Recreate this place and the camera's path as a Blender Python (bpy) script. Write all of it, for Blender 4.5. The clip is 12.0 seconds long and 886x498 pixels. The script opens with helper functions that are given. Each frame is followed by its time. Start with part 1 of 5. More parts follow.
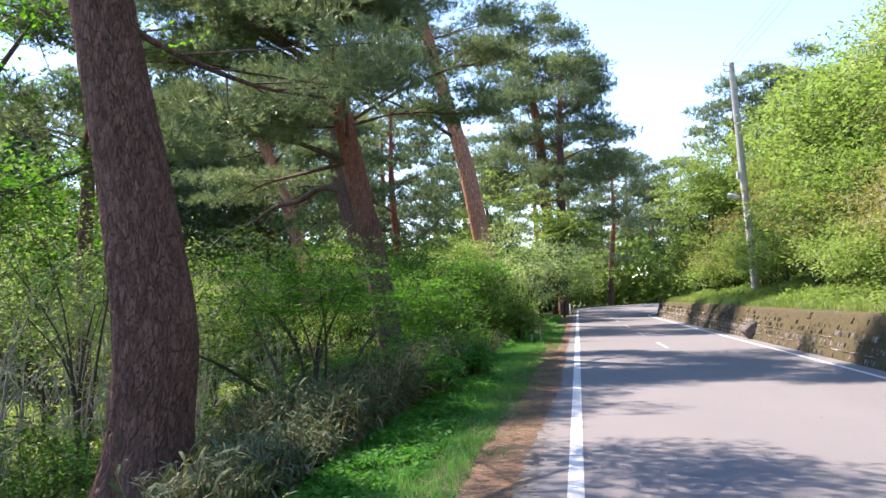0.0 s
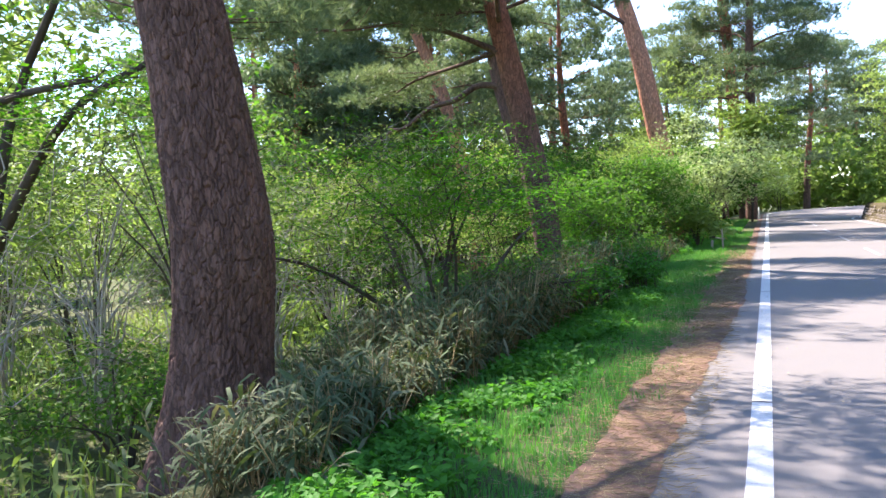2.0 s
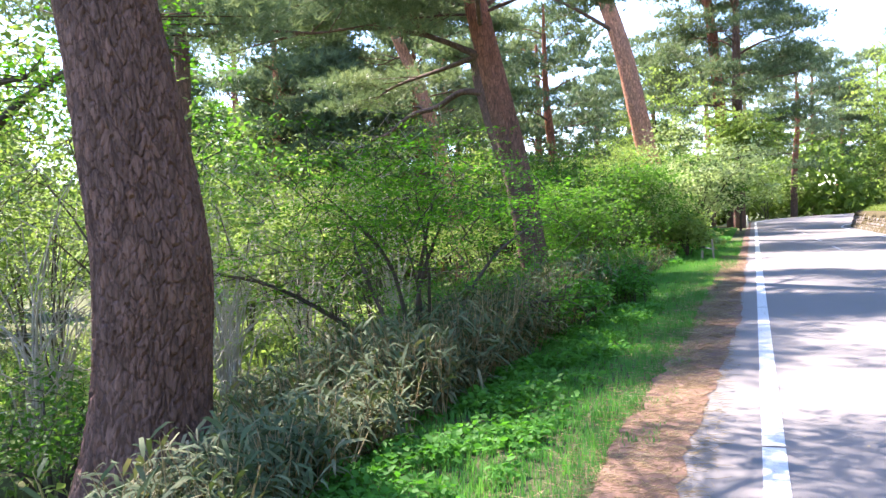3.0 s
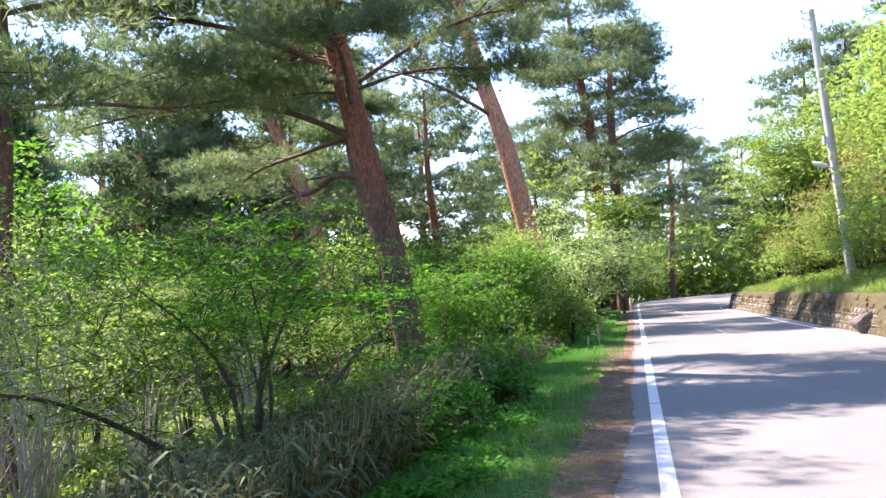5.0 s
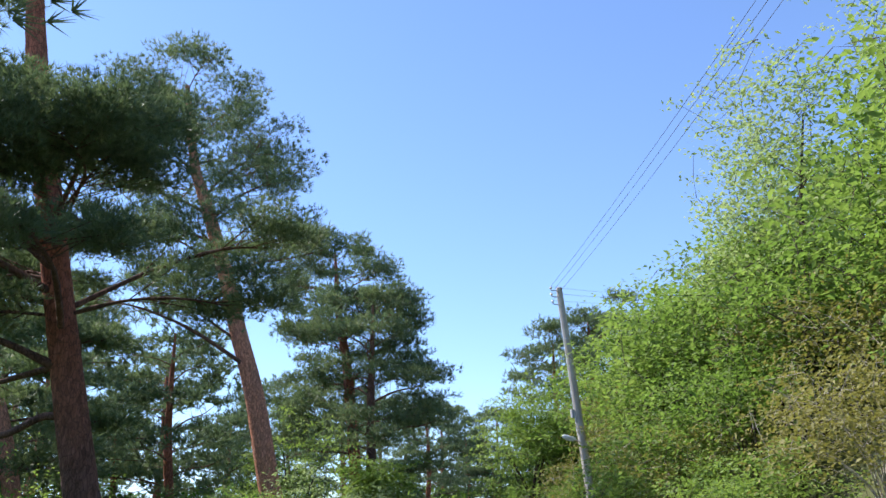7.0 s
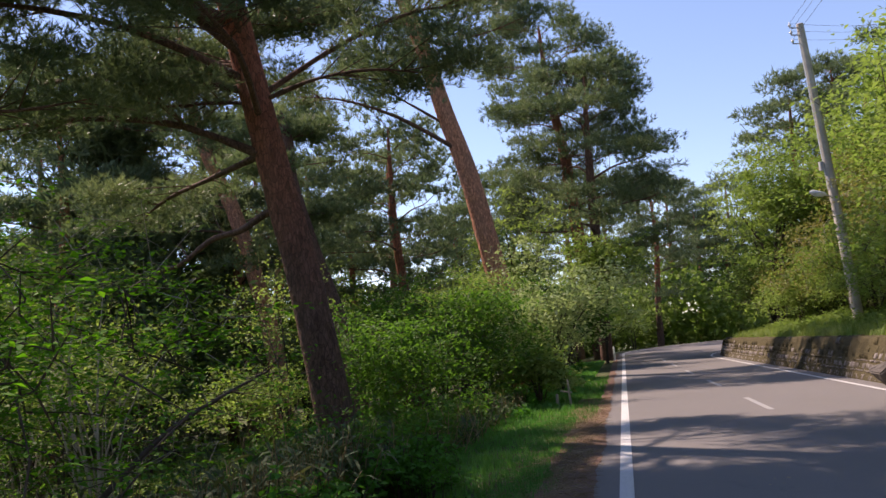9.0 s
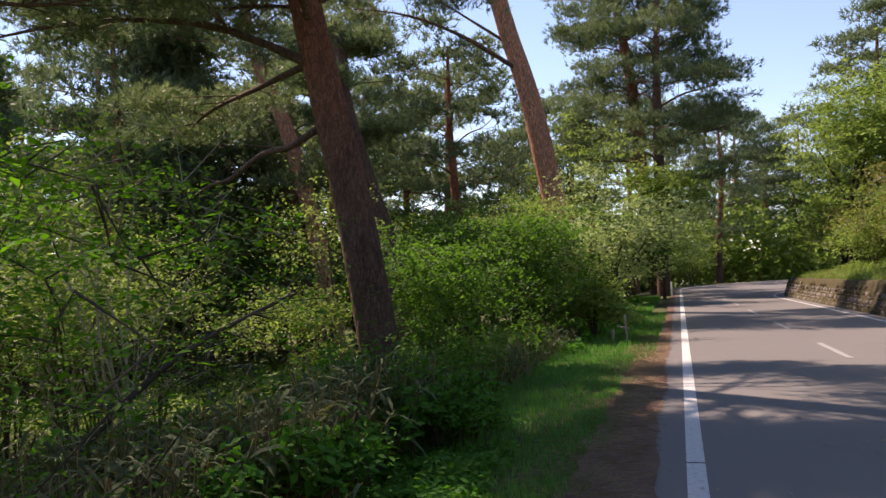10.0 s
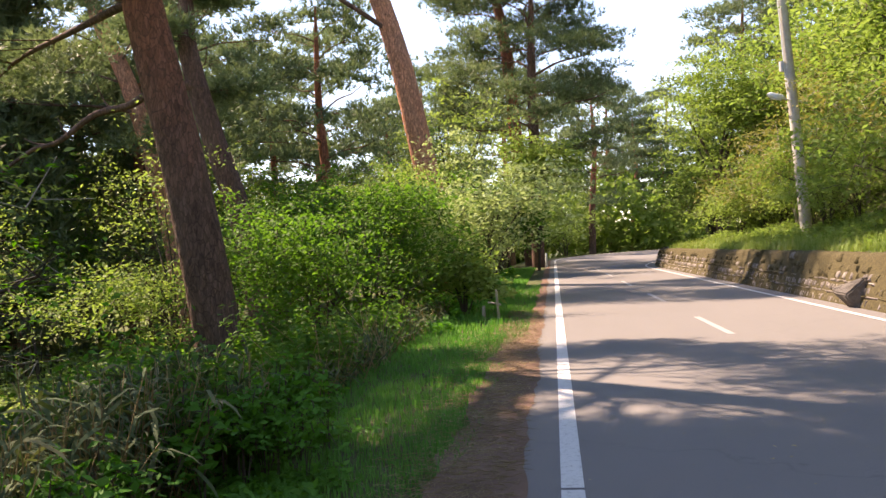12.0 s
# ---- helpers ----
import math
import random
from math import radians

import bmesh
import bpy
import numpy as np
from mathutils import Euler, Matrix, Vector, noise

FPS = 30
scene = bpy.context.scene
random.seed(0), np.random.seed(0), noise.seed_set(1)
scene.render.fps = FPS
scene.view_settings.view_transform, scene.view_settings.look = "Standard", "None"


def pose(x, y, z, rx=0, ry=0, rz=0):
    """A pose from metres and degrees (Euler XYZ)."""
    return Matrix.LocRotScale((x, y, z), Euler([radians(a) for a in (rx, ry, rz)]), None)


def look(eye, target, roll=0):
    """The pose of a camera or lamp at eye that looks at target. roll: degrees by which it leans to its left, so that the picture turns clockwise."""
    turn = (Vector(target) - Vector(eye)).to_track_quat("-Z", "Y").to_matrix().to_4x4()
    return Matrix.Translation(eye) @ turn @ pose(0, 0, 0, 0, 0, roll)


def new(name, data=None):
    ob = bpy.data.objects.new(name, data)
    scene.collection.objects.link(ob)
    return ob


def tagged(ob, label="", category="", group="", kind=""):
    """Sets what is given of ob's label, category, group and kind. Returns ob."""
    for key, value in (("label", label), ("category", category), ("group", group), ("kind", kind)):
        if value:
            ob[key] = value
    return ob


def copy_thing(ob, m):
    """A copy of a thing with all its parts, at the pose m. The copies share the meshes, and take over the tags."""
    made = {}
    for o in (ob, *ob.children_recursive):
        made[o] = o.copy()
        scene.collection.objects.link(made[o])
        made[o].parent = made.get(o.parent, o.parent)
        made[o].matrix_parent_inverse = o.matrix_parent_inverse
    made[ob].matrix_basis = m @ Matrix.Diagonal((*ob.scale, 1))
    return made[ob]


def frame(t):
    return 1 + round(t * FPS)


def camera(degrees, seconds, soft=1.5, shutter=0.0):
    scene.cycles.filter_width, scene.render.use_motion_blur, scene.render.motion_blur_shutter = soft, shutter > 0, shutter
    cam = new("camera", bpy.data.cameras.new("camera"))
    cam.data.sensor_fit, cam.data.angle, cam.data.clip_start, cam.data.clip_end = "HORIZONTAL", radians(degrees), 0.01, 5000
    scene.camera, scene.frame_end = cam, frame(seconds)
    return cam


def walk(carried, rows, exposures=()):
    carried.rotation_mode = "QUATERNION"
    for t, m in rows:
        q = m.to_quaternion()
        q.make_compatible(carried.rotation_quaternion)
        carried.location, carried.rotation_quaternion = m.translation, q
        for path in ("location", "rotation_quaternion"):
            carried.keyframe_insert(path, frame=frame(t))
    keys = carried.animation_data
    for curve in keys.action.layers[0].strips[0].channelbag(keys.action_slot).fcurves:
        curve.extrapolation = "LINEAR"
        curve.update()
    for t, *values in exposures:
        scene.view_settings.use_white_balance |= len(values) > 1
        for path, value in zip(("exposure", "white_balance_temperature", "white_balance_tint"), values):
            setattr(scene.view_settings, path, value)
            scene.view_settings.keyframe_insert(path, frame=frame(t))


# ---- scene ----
cam = camera(55.0, 12.0, soft=1.5)
PATH = [
    (0, (0.081, -4.416, 1.618), (-0.228, -2.443, 1.724), -1.9),
    (0.5, (0.123, -3.862, 1.573), (-0.139, -1.880, 1.626), -2.4),
    (1, (0.156, -3.316, 1.530), (-0.171, -1.343, 1.528), -3.1),
    (1.5, (0.183, -2.789, 1.510), (-0.349, -0.862, 1.455), -3.1),
    (2, (0.081, -2.290, 1.479), (-0.636, -0.425, 1.385), -2.7),
    (2.5, (0.062, -1.825, 1.497), (-0.683, 0.029, 1.407), -2.3),
    (3, (-0.063, -1.399, 1.500), (-0.752, 0.477, 1.426), -2.9),
    (3.2, (-0.088, -1.241, 1.504), (-0.743, 0.648, 1.447), -3.0),
    (4.8, (-0.157, -0.056, 1.515), (-0.623, 1.888, 1.583), -3.8),
    (5, (-0.134, 0.104, 1.552), (-0.565, 2.054, 1.664), -4.0),
    (5.5, (-0.070, 0.532, 1.575), (-0.402, 2.491, 1.803), -4.3),
    (6, (0.063, 0.975, 1.576), (-0.089, 2.931, 1.965), -3.4),
    (6.5, (0.167, 1.433, 1.592), (0.232, 3.340, 2.192), -3.2),
    (6.7, (0.189, 1.621, 1.593), (0.334, 3.496, 2.273), -2.8),
    (8.3, (0.200, 3.154, 1.505), (0.117, 5.096, 1.973), -5.0),
    (8.5, (0.190, 3.345, 1.490), (0.002, 5.296, 1.888), -4.9),
    (9, (0.121, 3.819, 1.462), (-0.270, 5.767, 1.692), -5.0),
    (9.5, (-0.016, 4.289, 1.467), (-0.534, 6.217, 1.591), -3.6),
    (10, (-0.049, 4.750, 1.462), (-0.580, 6.677, 1.530), -2.5),
    (10.5, (-0.140, 5.198, 1.452), (-0.586, 7.147, 1.485), -2.0),
    (11, (-0.074, 5.629, 1.456), (-0.419, 7.599, 1.469), -1.5),
    (11.5, (-0.063, 6.044, 1.477), (-0.311, 8.029, 1.479), -2.6),
    (12, (-0.038, 6.445, 1.452), (-0.296, 8.428, 1.442), -3.0),
]
walk(cam, [(t, look(eye, target, roll)) for t, eye, target, roll in PATH],
     exposures=[(0.0, 1.87, 6600, 22), (0.7, 1.82, 6500, 19), (1.5, 1.68, 6600, 20), (2.0, 2.25, 6500, 20), (2.5, 2.55, 6500, 23), (3.2, 2.68, 6500, 24), (5.0, 2.4, 6600, 24), (6.0, 2.2, 6600, 22), (6.5, 1.5, 6000, 16), (8.3, 0.78, 7000, 26), (9.5, 0.84, 7500, 30), (10.5, 1.14, 7900, 27), (12.0, 1.82, 8600, 27)])

# ---- light: morning sun over the wood on the left, clear sky ----
SUN_DIR = Vector((-1.0, 0.55, 1.28)).normalized()
SUN_EL = math.asin(SUN_DIR.z)
world = bpy.data.worlds.new("world")
scene.world = world
world.use_nodes = True
wn = world.node_tree.nodes
sky = wn.new("ShaderNodeTexSky")
sky.sky_type = "NISHITA"
sky.sun_disc = False
sky.sun_elevation = SUN_EL
sky.sun_rotation = math.atan2(SUN_DIR.x, SUN_DIR.y) % (2 * math.pi)
sky.dust_density, sky.air_density, sky.ozone_density = 0.1, 1.0, 4.8
world.node_tree.links.new(sky.outputs[0], wn["Background"].inputs[0])
wn["Background"].inputs[1].default_value = 0.125
sun_data = bpy.data.lights.new("sun", "SUN")
sun_data.energy, sun_data.angle, sun_data.color = 4.3, radians(0.6), (1.0, 0.94, 0.84)
sun = new("sun", sun_data)
sun.matrix_world = look(SUN_DIR * 60, (0, 0, 0))


# ---- materials ----
def nodes_of(name):
    m = bpy.data.materials.new(name)
    m.use_nodes = True
    nt = m.node_tree
    return m, nt, nt.nodes["Principled BSDF"]


def ramp(nt, fac, stops):
    r = nt.nodes.new("ShaderNodeValToRGB")
    while len(r.color_ramp.elements) < len(stops):
        r.color_ramp.elements.new(0.5)
    for e, (p, c) in zip(r.color_ramp.elements, stops):
        e.position, e.color = p, (*c, 1)
    nt.links.new(fac, r.inputs[0])
    return r.outputs[0]


def noise_node(nt, scale, detail=4.0, rough=0.55, stretch=None, coords="Object"):
    tc = nt.nodes.new("ShaderNodeTexCoord")
    n = nt.nodes.new("ShaderNodeTexNoise")
    n.inputs["Scale"].default_value, n.inputs["Detail"].default_value, n.inputs["Roughness"].default_value = scale, detail, rough
    if stretch:
        mp = nt.nodes.new("ShaderNodeMapping")
        mp.inputs["Scale"].default_value = stretch
        nt.links.new(tc.outputs[coords], mp.inputs[0])
        nt.links.new(mp.outputs[0], n.inputs["Vector"])
    else:
        nt.links.new(tc.outputs[coords], n.inputs["Vector"])
    return n.outputs["Fac"]


def mix(nt, fac, a, b, mode="MIX"):
    n = nt.nodes.new("ShaderNodeMix")
    n.data_type, n.blend_type = "RGBA", mode
    for sock, v in ((n.inputs["Factor"], fac), (n.inputs["A"], a), (n.inputs["B"], b)):
        if isinstance(v, bpy.types.NodeSocket):
            nt.links.new(v, sock)
        elif isinstance(v, tuple):
            sock.default_value = (*v, 1)
        else:
            sock.default_value = v
    return n.outputs["Result"]


def bump(nt, bsdf, height, strength, distance):
    b = nt.nodes.new("ShaderNodeBump")
    b.inputs["Strength"].default_value, b.inputs["Distance"].default_value = strength, distance
    nt.links.new(height, b.inputs["Height"])
    nt.links.new(b.outputs[0], bsdf.inputs["Normal"])


def surface(name, dark, mid, light, big=0.8, fine=30.0, rough=0.9, relief=0.4, depth=0.01, stretch=None, coords="Object"):
    """A mottled matt surface: broad patches and fine grain."""
    m, nt, b = nodes_of(name)
    f1 = noise_node(nt, big, 5, 0.6, stretch, coords)
    f2 = noise_node(nt, fine, 6, 0.7, stretch, coords)
    c1 = ramp(nt, f1, [(0.3, dark), (0.5, mid), (0.7, light)])
    c2 = ramp(nt, f2, [(0.3, tuple(x * 0.55 for x in mid)), (0.7, tuple(min(1, x * 1.5) for x in mid))])
    nt.links.new(mix(nt, 0.45, c1, c2), b.inputs["Base Color"])
    b.inputs["Roughness"].default_value = rough
    b.inputs["Specular IOR Level"].default_value = 0.25
    bump(nt, b, f2, relief, depth)
    return m


def leaf_material(name, stops, patch=0.7, through_light=0.5, rough=0.6, tint=(1.0, 1.0, 0.55)):
    """Leaves: each differs a little, patches differ more; light passes through them."""
    m, nt, b = nodes_of(name)
    geo = nt.nodes.new("ShaderNodeNewGeometry")
    f = noise_node(nt, patch, 3, 0.6)
    fac = nt.nodes.new("ShaderNodeMath")
    fac.operation = "MULTIPLY_ADD"
    fac.inputs[1].default_value = 0.36
    nt.links.new(geo.outputs["Random Per Island"], fac.inputs[0])
    half = nt.nodes.new("ShaderNodeMath")
    half.operation = "MULTIPLY_ADD"
    half.inputs[1].default_value, half.inputs[2].default_value = 1.15, -0.24
    nt.links.new(f, half.inputs[0])
    nt.links.new(half.outputs[0], fac.inputs[2])
    col = ramp(nt, fac.outputs[0], stops)
    nt.links.new(col, b.inputs["Base Color"])
    b.inputs["Roughness"].default_value = rough
    b.inputs["Specular IOR Level"].default_value = 0.2
    tr = nt.nodes.new("ShaderNodeBsdfTranslucent")
    nt.links.new(mix(nt, 1.0, col, tint, "MULTIPLY"), tr.inputs["Color"])
    mx = nt.nodes.new("ShaderNodeMixShader")
    mx.inputs[0].default_value = through_light
    nt.links.new(b.outputs[0], mx.inputs[1])
    nt.links.new(tr.outputs[0], mx.inputs[2])
    nt.links.new(mx.outputs[0], nt.nodes["Material Output"].inputs["Surface"])
    return m


def bark_material(name, low, high, turn, span, fine=22.0):
    """Pine bark: grey-brown plates below, flaking orange higher up; turn and span in metres above the root."""
    m, nt, b = nodes_of(name)
    tc = nt.nodes.new("ShaderNodeTexCoord")
    sep = nt.nodes.new("ShaderNodeSeparateXYZ")
    nt.links.new(tc.outputs["Object"], sep.inputs[0])
    f1 = noise_node(nt, 1.6, 5, 0.65, (1, 1, 0.35))
    f2 = noise_node(nt, fine, 6, 0.7, (1, 1, 0.22))
    wob = nt.nodes.new("ShaderNodeMath")
    wob.operation = "MULTIPLY_ADD"
    wob.inputs[1].default_value = span * 1.4
    nt.links.new(f1, wob.inputs[0])
    nt.links.new(sep.outputs[2], wob.inputs[2])
    mr = nt.nodes.new("ShaderNodeMapRange")
    mr.inputs["From Min"].default_value, mr.inputs["From Max"].default_value = turn, turn + span * 1.6
    nt.links.new(wob.outputs[0], mr.inputs["Value"])
    lo = ramp(nt, f2, [(0.32, tuple(x * 0.45 for x in low)), (0.5, low), (0.7, tuple(x * 1.7 for x in low))])
    hi = ramp(nt, f2, [(0.32, tuple(x * 0.45 for x in high)), (0.5, high), (0.72, tuple(min(1, x * 1.5) for x in high))])
    base = mix(nt, mr.outputs["Result"], lo, hi)
    mp = nt.nodes.new("ShaderNodeMapping")
    mp.inputs["Scale"].default_value = (1, 1, 0.36)
    wr = nt.nodes.new("ShaderNodeVectorMath")
    wr.operation = "MULTIPLY_ADD"
    wn2 = nt.nodes.new("ShaderNodeTexNoise")
    wn2.inputs["Scale"].default_value, wn2.inputs["Detail"].default_value = 9.0, 5
    nt.links.new(tc.outputs["Object"], wn2.inputs["Vector"])
    nt.links.new(wn2.outputs["Color"], wr.inputs[0])
    wr.inputs[1].default_value = (0.07, 0.07, 0.12)
    nt.links.new(tc.outputs["Object"], wr.inputs[2])
    nt.links.new(wr.outputs[0], mp.inputs[0])
    cells, rims = nt.nodes.new("ShaderNodeTexVoronoi"), nt.nodes.new("ShaderNodeTexVoronoi")
    rims.feature = "DISTANCE_TO_EDGE"
    for v in (cells, rims):
        v.inputs["Scale"].default_value = 15.0
        nt.links.new(mp.outputs[0], v.inputs["Vector"])
    sepc = nt.nodes.new("ShaderNodeSeparateColor")
    nt.links.new(cells.outputs["Color"], sepc.inputs[0])
    base = mix(nt, 0.75, base, ramp(nt, sepc.outputs[0], [(0.0, (0.5, 0.48, 0.47)), (0.6, (1.0, 1.0, 1.0)), (1.0, (1.0, 0.92, 0.85))]), "MULTIPLY")
    base = mix(nt, ramp(nt, rims.outputs["Distance"], [(0.0, (0.8, 0.8, 0.8)), (0.09, (0, 0, 0))]), base, tuple(x * 0.3 for x in low))
    nt.links.new(mix(nt, ramp(nt, f1, [(0.35, (0, 0, 0)), (0.75, (0.35, 0.35, 0.35))]), base, (0.24, 0.15, 0.12)), b.inputs["Base Color"])
    b.inputs["Roughness"].default_value = 0.95
    b.inputs["Specular IOR Level"].default_value = 0.15
    bump(nt, b, f2, 0.8, 0.03)
    return m


def asphalt_material():
    m, nt, b = nodes_of("asphalt")
    f1 = noise_node(nt, 0.35, 4, 0.6, (1.0, 0.3, 1.0))
    f2 = noise_node(nt, 140.0, 3, 0.8)
    f3 = noise_node(nt, 5.0, 6, 0.7)
    c1 = ramp(nt, f1, [(0.3, (0.14, 0.128, 0.121)), (0.7, (0.186, 0.17, 0.16))])
    c2 = ramp(nt, f2, [(0.35, (0.06, 0.06, 0.06)), (0.5, (0.158, 0.146, 0.138)), (0.68, (0.33, 0.3, 0.282))])
    c = mix(nt, 0.5, c1, c2)
    c = mix(nt, ramp(nt, f3, [(0.45, (0, 0, 0)), (0.8, (0.35, 0.35, 0.35))]), c, (0.2, 0.17, 0.15))
    # fine cracks
    tc = nt.nodes.new("ShaderNodeTexCoord")
    vo = nt.nodes.new("ShaderNodeTexVoronoi")
    vo.feature = "DISTANCE_TO_EDGE"
    vo.inputs["Scale"].default_value = 0.22
    warp = nt.nodes.new("ShaderNodeVectorMath")
    warp.operation = "MULTIPLY_ADD"
    nz = nt.nodes.new("ShaderNodeTexNoise")
    nz.inputs["Scale"].default_value, nz.inputs["Detail"].default_value = 1.2, 6
    nt.links.new(tc.outputs["Object"], nz.inputs["Vector"])
    nt.links.new(nz.outputs["Color"], warp.inputs[0])
    warp.inputs[1].default_value = (1.6, 1.6, 0)
    nt.links.new(tc.outputs["Object"], warp.inputs[2])
    nt.links.new(warp.outputs[0], vo.inputs["Vector"])
    crack = ramp(nt, vo.outputs["Distance"], [(0.0, (0.25, 0.25, 0.25)), (0.004, (0, 0, 0))])
    c = mix(nt, crack, c, (0.04, 0.04, 0.04))
    nt.links.new(c, b.inputs["Base Color"])
    b.inputs["Roughness"].default_value = 0.85
    b.inputs["Specular IOR Level"].default_value = 0.3
    bump(nt, b, f2, 0.5, 0.004)
    return m


def paint_material(name, wear):
    m, nt, b = nodes_of(name)
    f = noise_node(nt, 22.0, 8, 0.75)
    g = noise_node(nt, 120.0, 3, 0.7)
    worn = ramp(nt, f, [(0.54 - wear, (0, 0, 0)), (0.68 - wear, (0.75, 0.75, 0.75))])
    c = mix(nt, worn, (0.56, 0.55, 0.53), (0.22, 0.21, 0.2))
    c = mix(nt, ramp(nt, g, [(0.5, (0, 0, 0)), (0.7, (0.35, 0.35, 0.35))]), c, (0.3, 0.29, 0.28))
    nt.links.new(c, b.inputs["Base Color"])
    b.inputs["Roughness"].default_value = 0.7
    bump(nt, b, g, 0.3, 0.003)
    return m


def masonry_material(name, moss):
    """Weathered grey-brown stone; moss: how far the green-brown growth covers it."""
    m, nt, b = nodes_of(name)
    info = nt.nodes.new("ShaderNodeObjectInfo")
    geo = nt.nodes.new("ShaderNodeNewGeometry")
    add = nt.nodes.new("ShaderNodeMath")
    nt.links.new(info.outputs["Random"], add.inputs[0])
    nt.links.new(geo.outputs["Random Per Island"], add.inputs[1])
    fr = nt.nodes.new("ShaderNodeMath")
    fr.operation = "FRACT"
    nt.links.new(add.outputs[0], fr.inputs[0])
    base = ramp(nt, fr.outputs[0], [(0.0, (0.1, 0.08, 0.07)), (0.5, (0.2, 0.165, 0.145)), (1.0, (0.32, 0.28, 0.25))])
    g = noise_node(nt, 26.0, 6, 0.7)
    base = mix(nt, 0.4, base, ramp(nt, g, [(0.3, (0.06, 0.05, 0.045)), (0.7, (0.33, 0.3, 0.27))]))
    tc = nt.nodes.new("ShaderNodeTexCoord")
    n2 = nt.nodes.new("ShaderNodeTexNoise")
    n2.inputs["Scale"].default_value, n2.inputs["Detail"].default_value = 2.4, 7
    streak = nt.nodes.new("ShaderNodeMapping")
    streak.inputs["Scale"].default_value = (1, 1, 0.4)
    nt.links.new(geo.outputs["Position"], streak.inputs[0])
    nt.links.new(streak.outputs[0], n2.inputs["Vector"])
    lo = 0.6 - 0.3 * moss
    cover = ramp(nt, n2.outputs["Fac"], [(lo, (0, 0, 0)), (lo + 0.12, (0.9, 0.9, 0.9))])
    green = ramp(nt, g, [(0.3, (0.03, 0.024, 0.012)), (0.55, (0.075, 0.06, 0.022)), (0.78, (0.15, 0.125, 0.042))])
    nt.links.new(mix(nt, cover, base, green), b.inputs["Base Color"])
    b.inputs["Roughness"].default_value = 0.95
    b.inputs["Specular IOR Level"].default_value = 0.15
    bump(nt, b, g, 0.9, 0.02)
    return m


ASPHALT, PAINT, FADED = asphalt_material(), paint_material("road_paint", 0.02), paint_material("faded_paint", 0.4)
STONE, MOSSY = masonry_material("wall_stone", 0.15), masonry_material("mossy_stone", 1.25)
SOIL = surface("forest_floor", (0.035, 0.045, 0.018), (0.075, 0.085, 0.032), (0.12, 0.125, 0.05), 0.35, 14, 1.0, 0.8, 0.05, None, "Object")
LITTER = surface("needle_litter", (0.085, 0.05, 0.036), (0.15, 0.088, 0.062), (0.23, 0.14, 0.1), 2.2, 70, 1.0, 0.5, 0.006)
BARK_DARK = bark_material("bark_dark", (0.16, 0.092, 0.074), (0.3, 0.15, 0.09), 11.0, 3.0)
BARK_RED = bark_material("bark_red", (0.145, 0.09, 0.074), (0.46, 0.16, 0.095), 5.5, 3.0)
BARK_ORANGE = bark_material("bark_orange", (0.34, 0.17, 0.11), (0.68, 0.3, 0.18), 0.5, 4.0)
LIMB_BARK = bark_material("limb_bark", (0.12, 0.08, 0.065), (0.24, 0.13, 0.09), 9.0, 6.0)
TWIG = surface("twig_bark", (0.04, 0.031, 0.025), (0.075, 0.058, 0.046), (0.14, 0.115, 0.095), 2, 40, 0.95, 0.5, 0.01)
PALE_TWIG = surface("pale_twig", (0.22, 0.19, 0.15), (0.36, 0.32, 0.27), (0.5, 0.46, 0.4), 2, 40, 0.95, 0.5, 0.01)
NEEDLE = leaf_material("pine_needles", [(0.0, (0.065, 0.11, 0.055)), (0.5, (0.15, 0.205, 0.105)), (1.0, (0.28, 0.32, 0.17))], 0.6, 0.45, 0.45, (0.95, 1.0, 0.7))
NEEDLE_FAR = leaf_material("far_needles", [(0.0, (0.065, 0.11, 0.065)), (0.5, (0.15, 0.205, 0.115)), (1.0, (0.26, 0.31, 0.17))], 0.25, 0.45, 0.5, (0.95, 1.0, 0.7))
LEAF_GREEN = leaf_material("green_leaves", [(0.0, (0.038, 0.1, 0.014)), (0.5, (0.08, 0.2, 0.028)), (1.0, (0.155, 0.3, 0.058))], 0.8, 0.58, 0.6, (0.95, 1.0, 0.55))
LEAF_LIGHT = leaf_material("light_leaves", [(0.0, (0.12, 0.2, 0.045)), (0.5, (0.245, 0.35, 0.09)), (1.0, (0.39, 0.485, 0.17))], 0.6, 0.5, 0.6, (0.95, 1.0, 0.62))
LEAF_PALE = leaf_material("pale_leaves", [(0.0, (0.19, 0.27, 0.095)), (0.5, (0.37, 0.46, 0.185)), (1.0, (0.56, 0.62, 0.38))], 0.6, 0.45, 0.6, (0.95, 1.0, 0.75))
LEAF_HILL = leaf_material("hill_leaves", [(0.0, (0.08, 0.135, 0.027)), (0.45, (0.19, 0.28, 0.068)), (1.0, (0.36, 0.43, 0.165))], 0.35, 0.58, 0.6, (0.88, 1.0, 0.6))
LEAF_OLIVE = leaf_material("budding_leaves", [(0.0, (0.15, 0.15, 0.05)), (0.5, (0.27, 0.26, 0.09)), (1.0, (0.42, 0.39, 0.18))], 0.3, 0.4)
GRASS = leaf_material("grass_blades", [(0.0, (0.044, 0.165, 0.032)), (0.5, (0.088, 0.295, 0.058)), (0.85, (0.155, 0.36, 0.085)), (1.0, (0.3, 0.33, 0.12))], 0.9, 0.4)
BANK_GRASS = leaf_material("bank_grass", [(0.0, (0.11, 0.19, 0.04)), (0.5, (0.22, 0.32, 0.08)), (1.0, (0.42, 0.42, 0.2))], 0.5, 0.4)
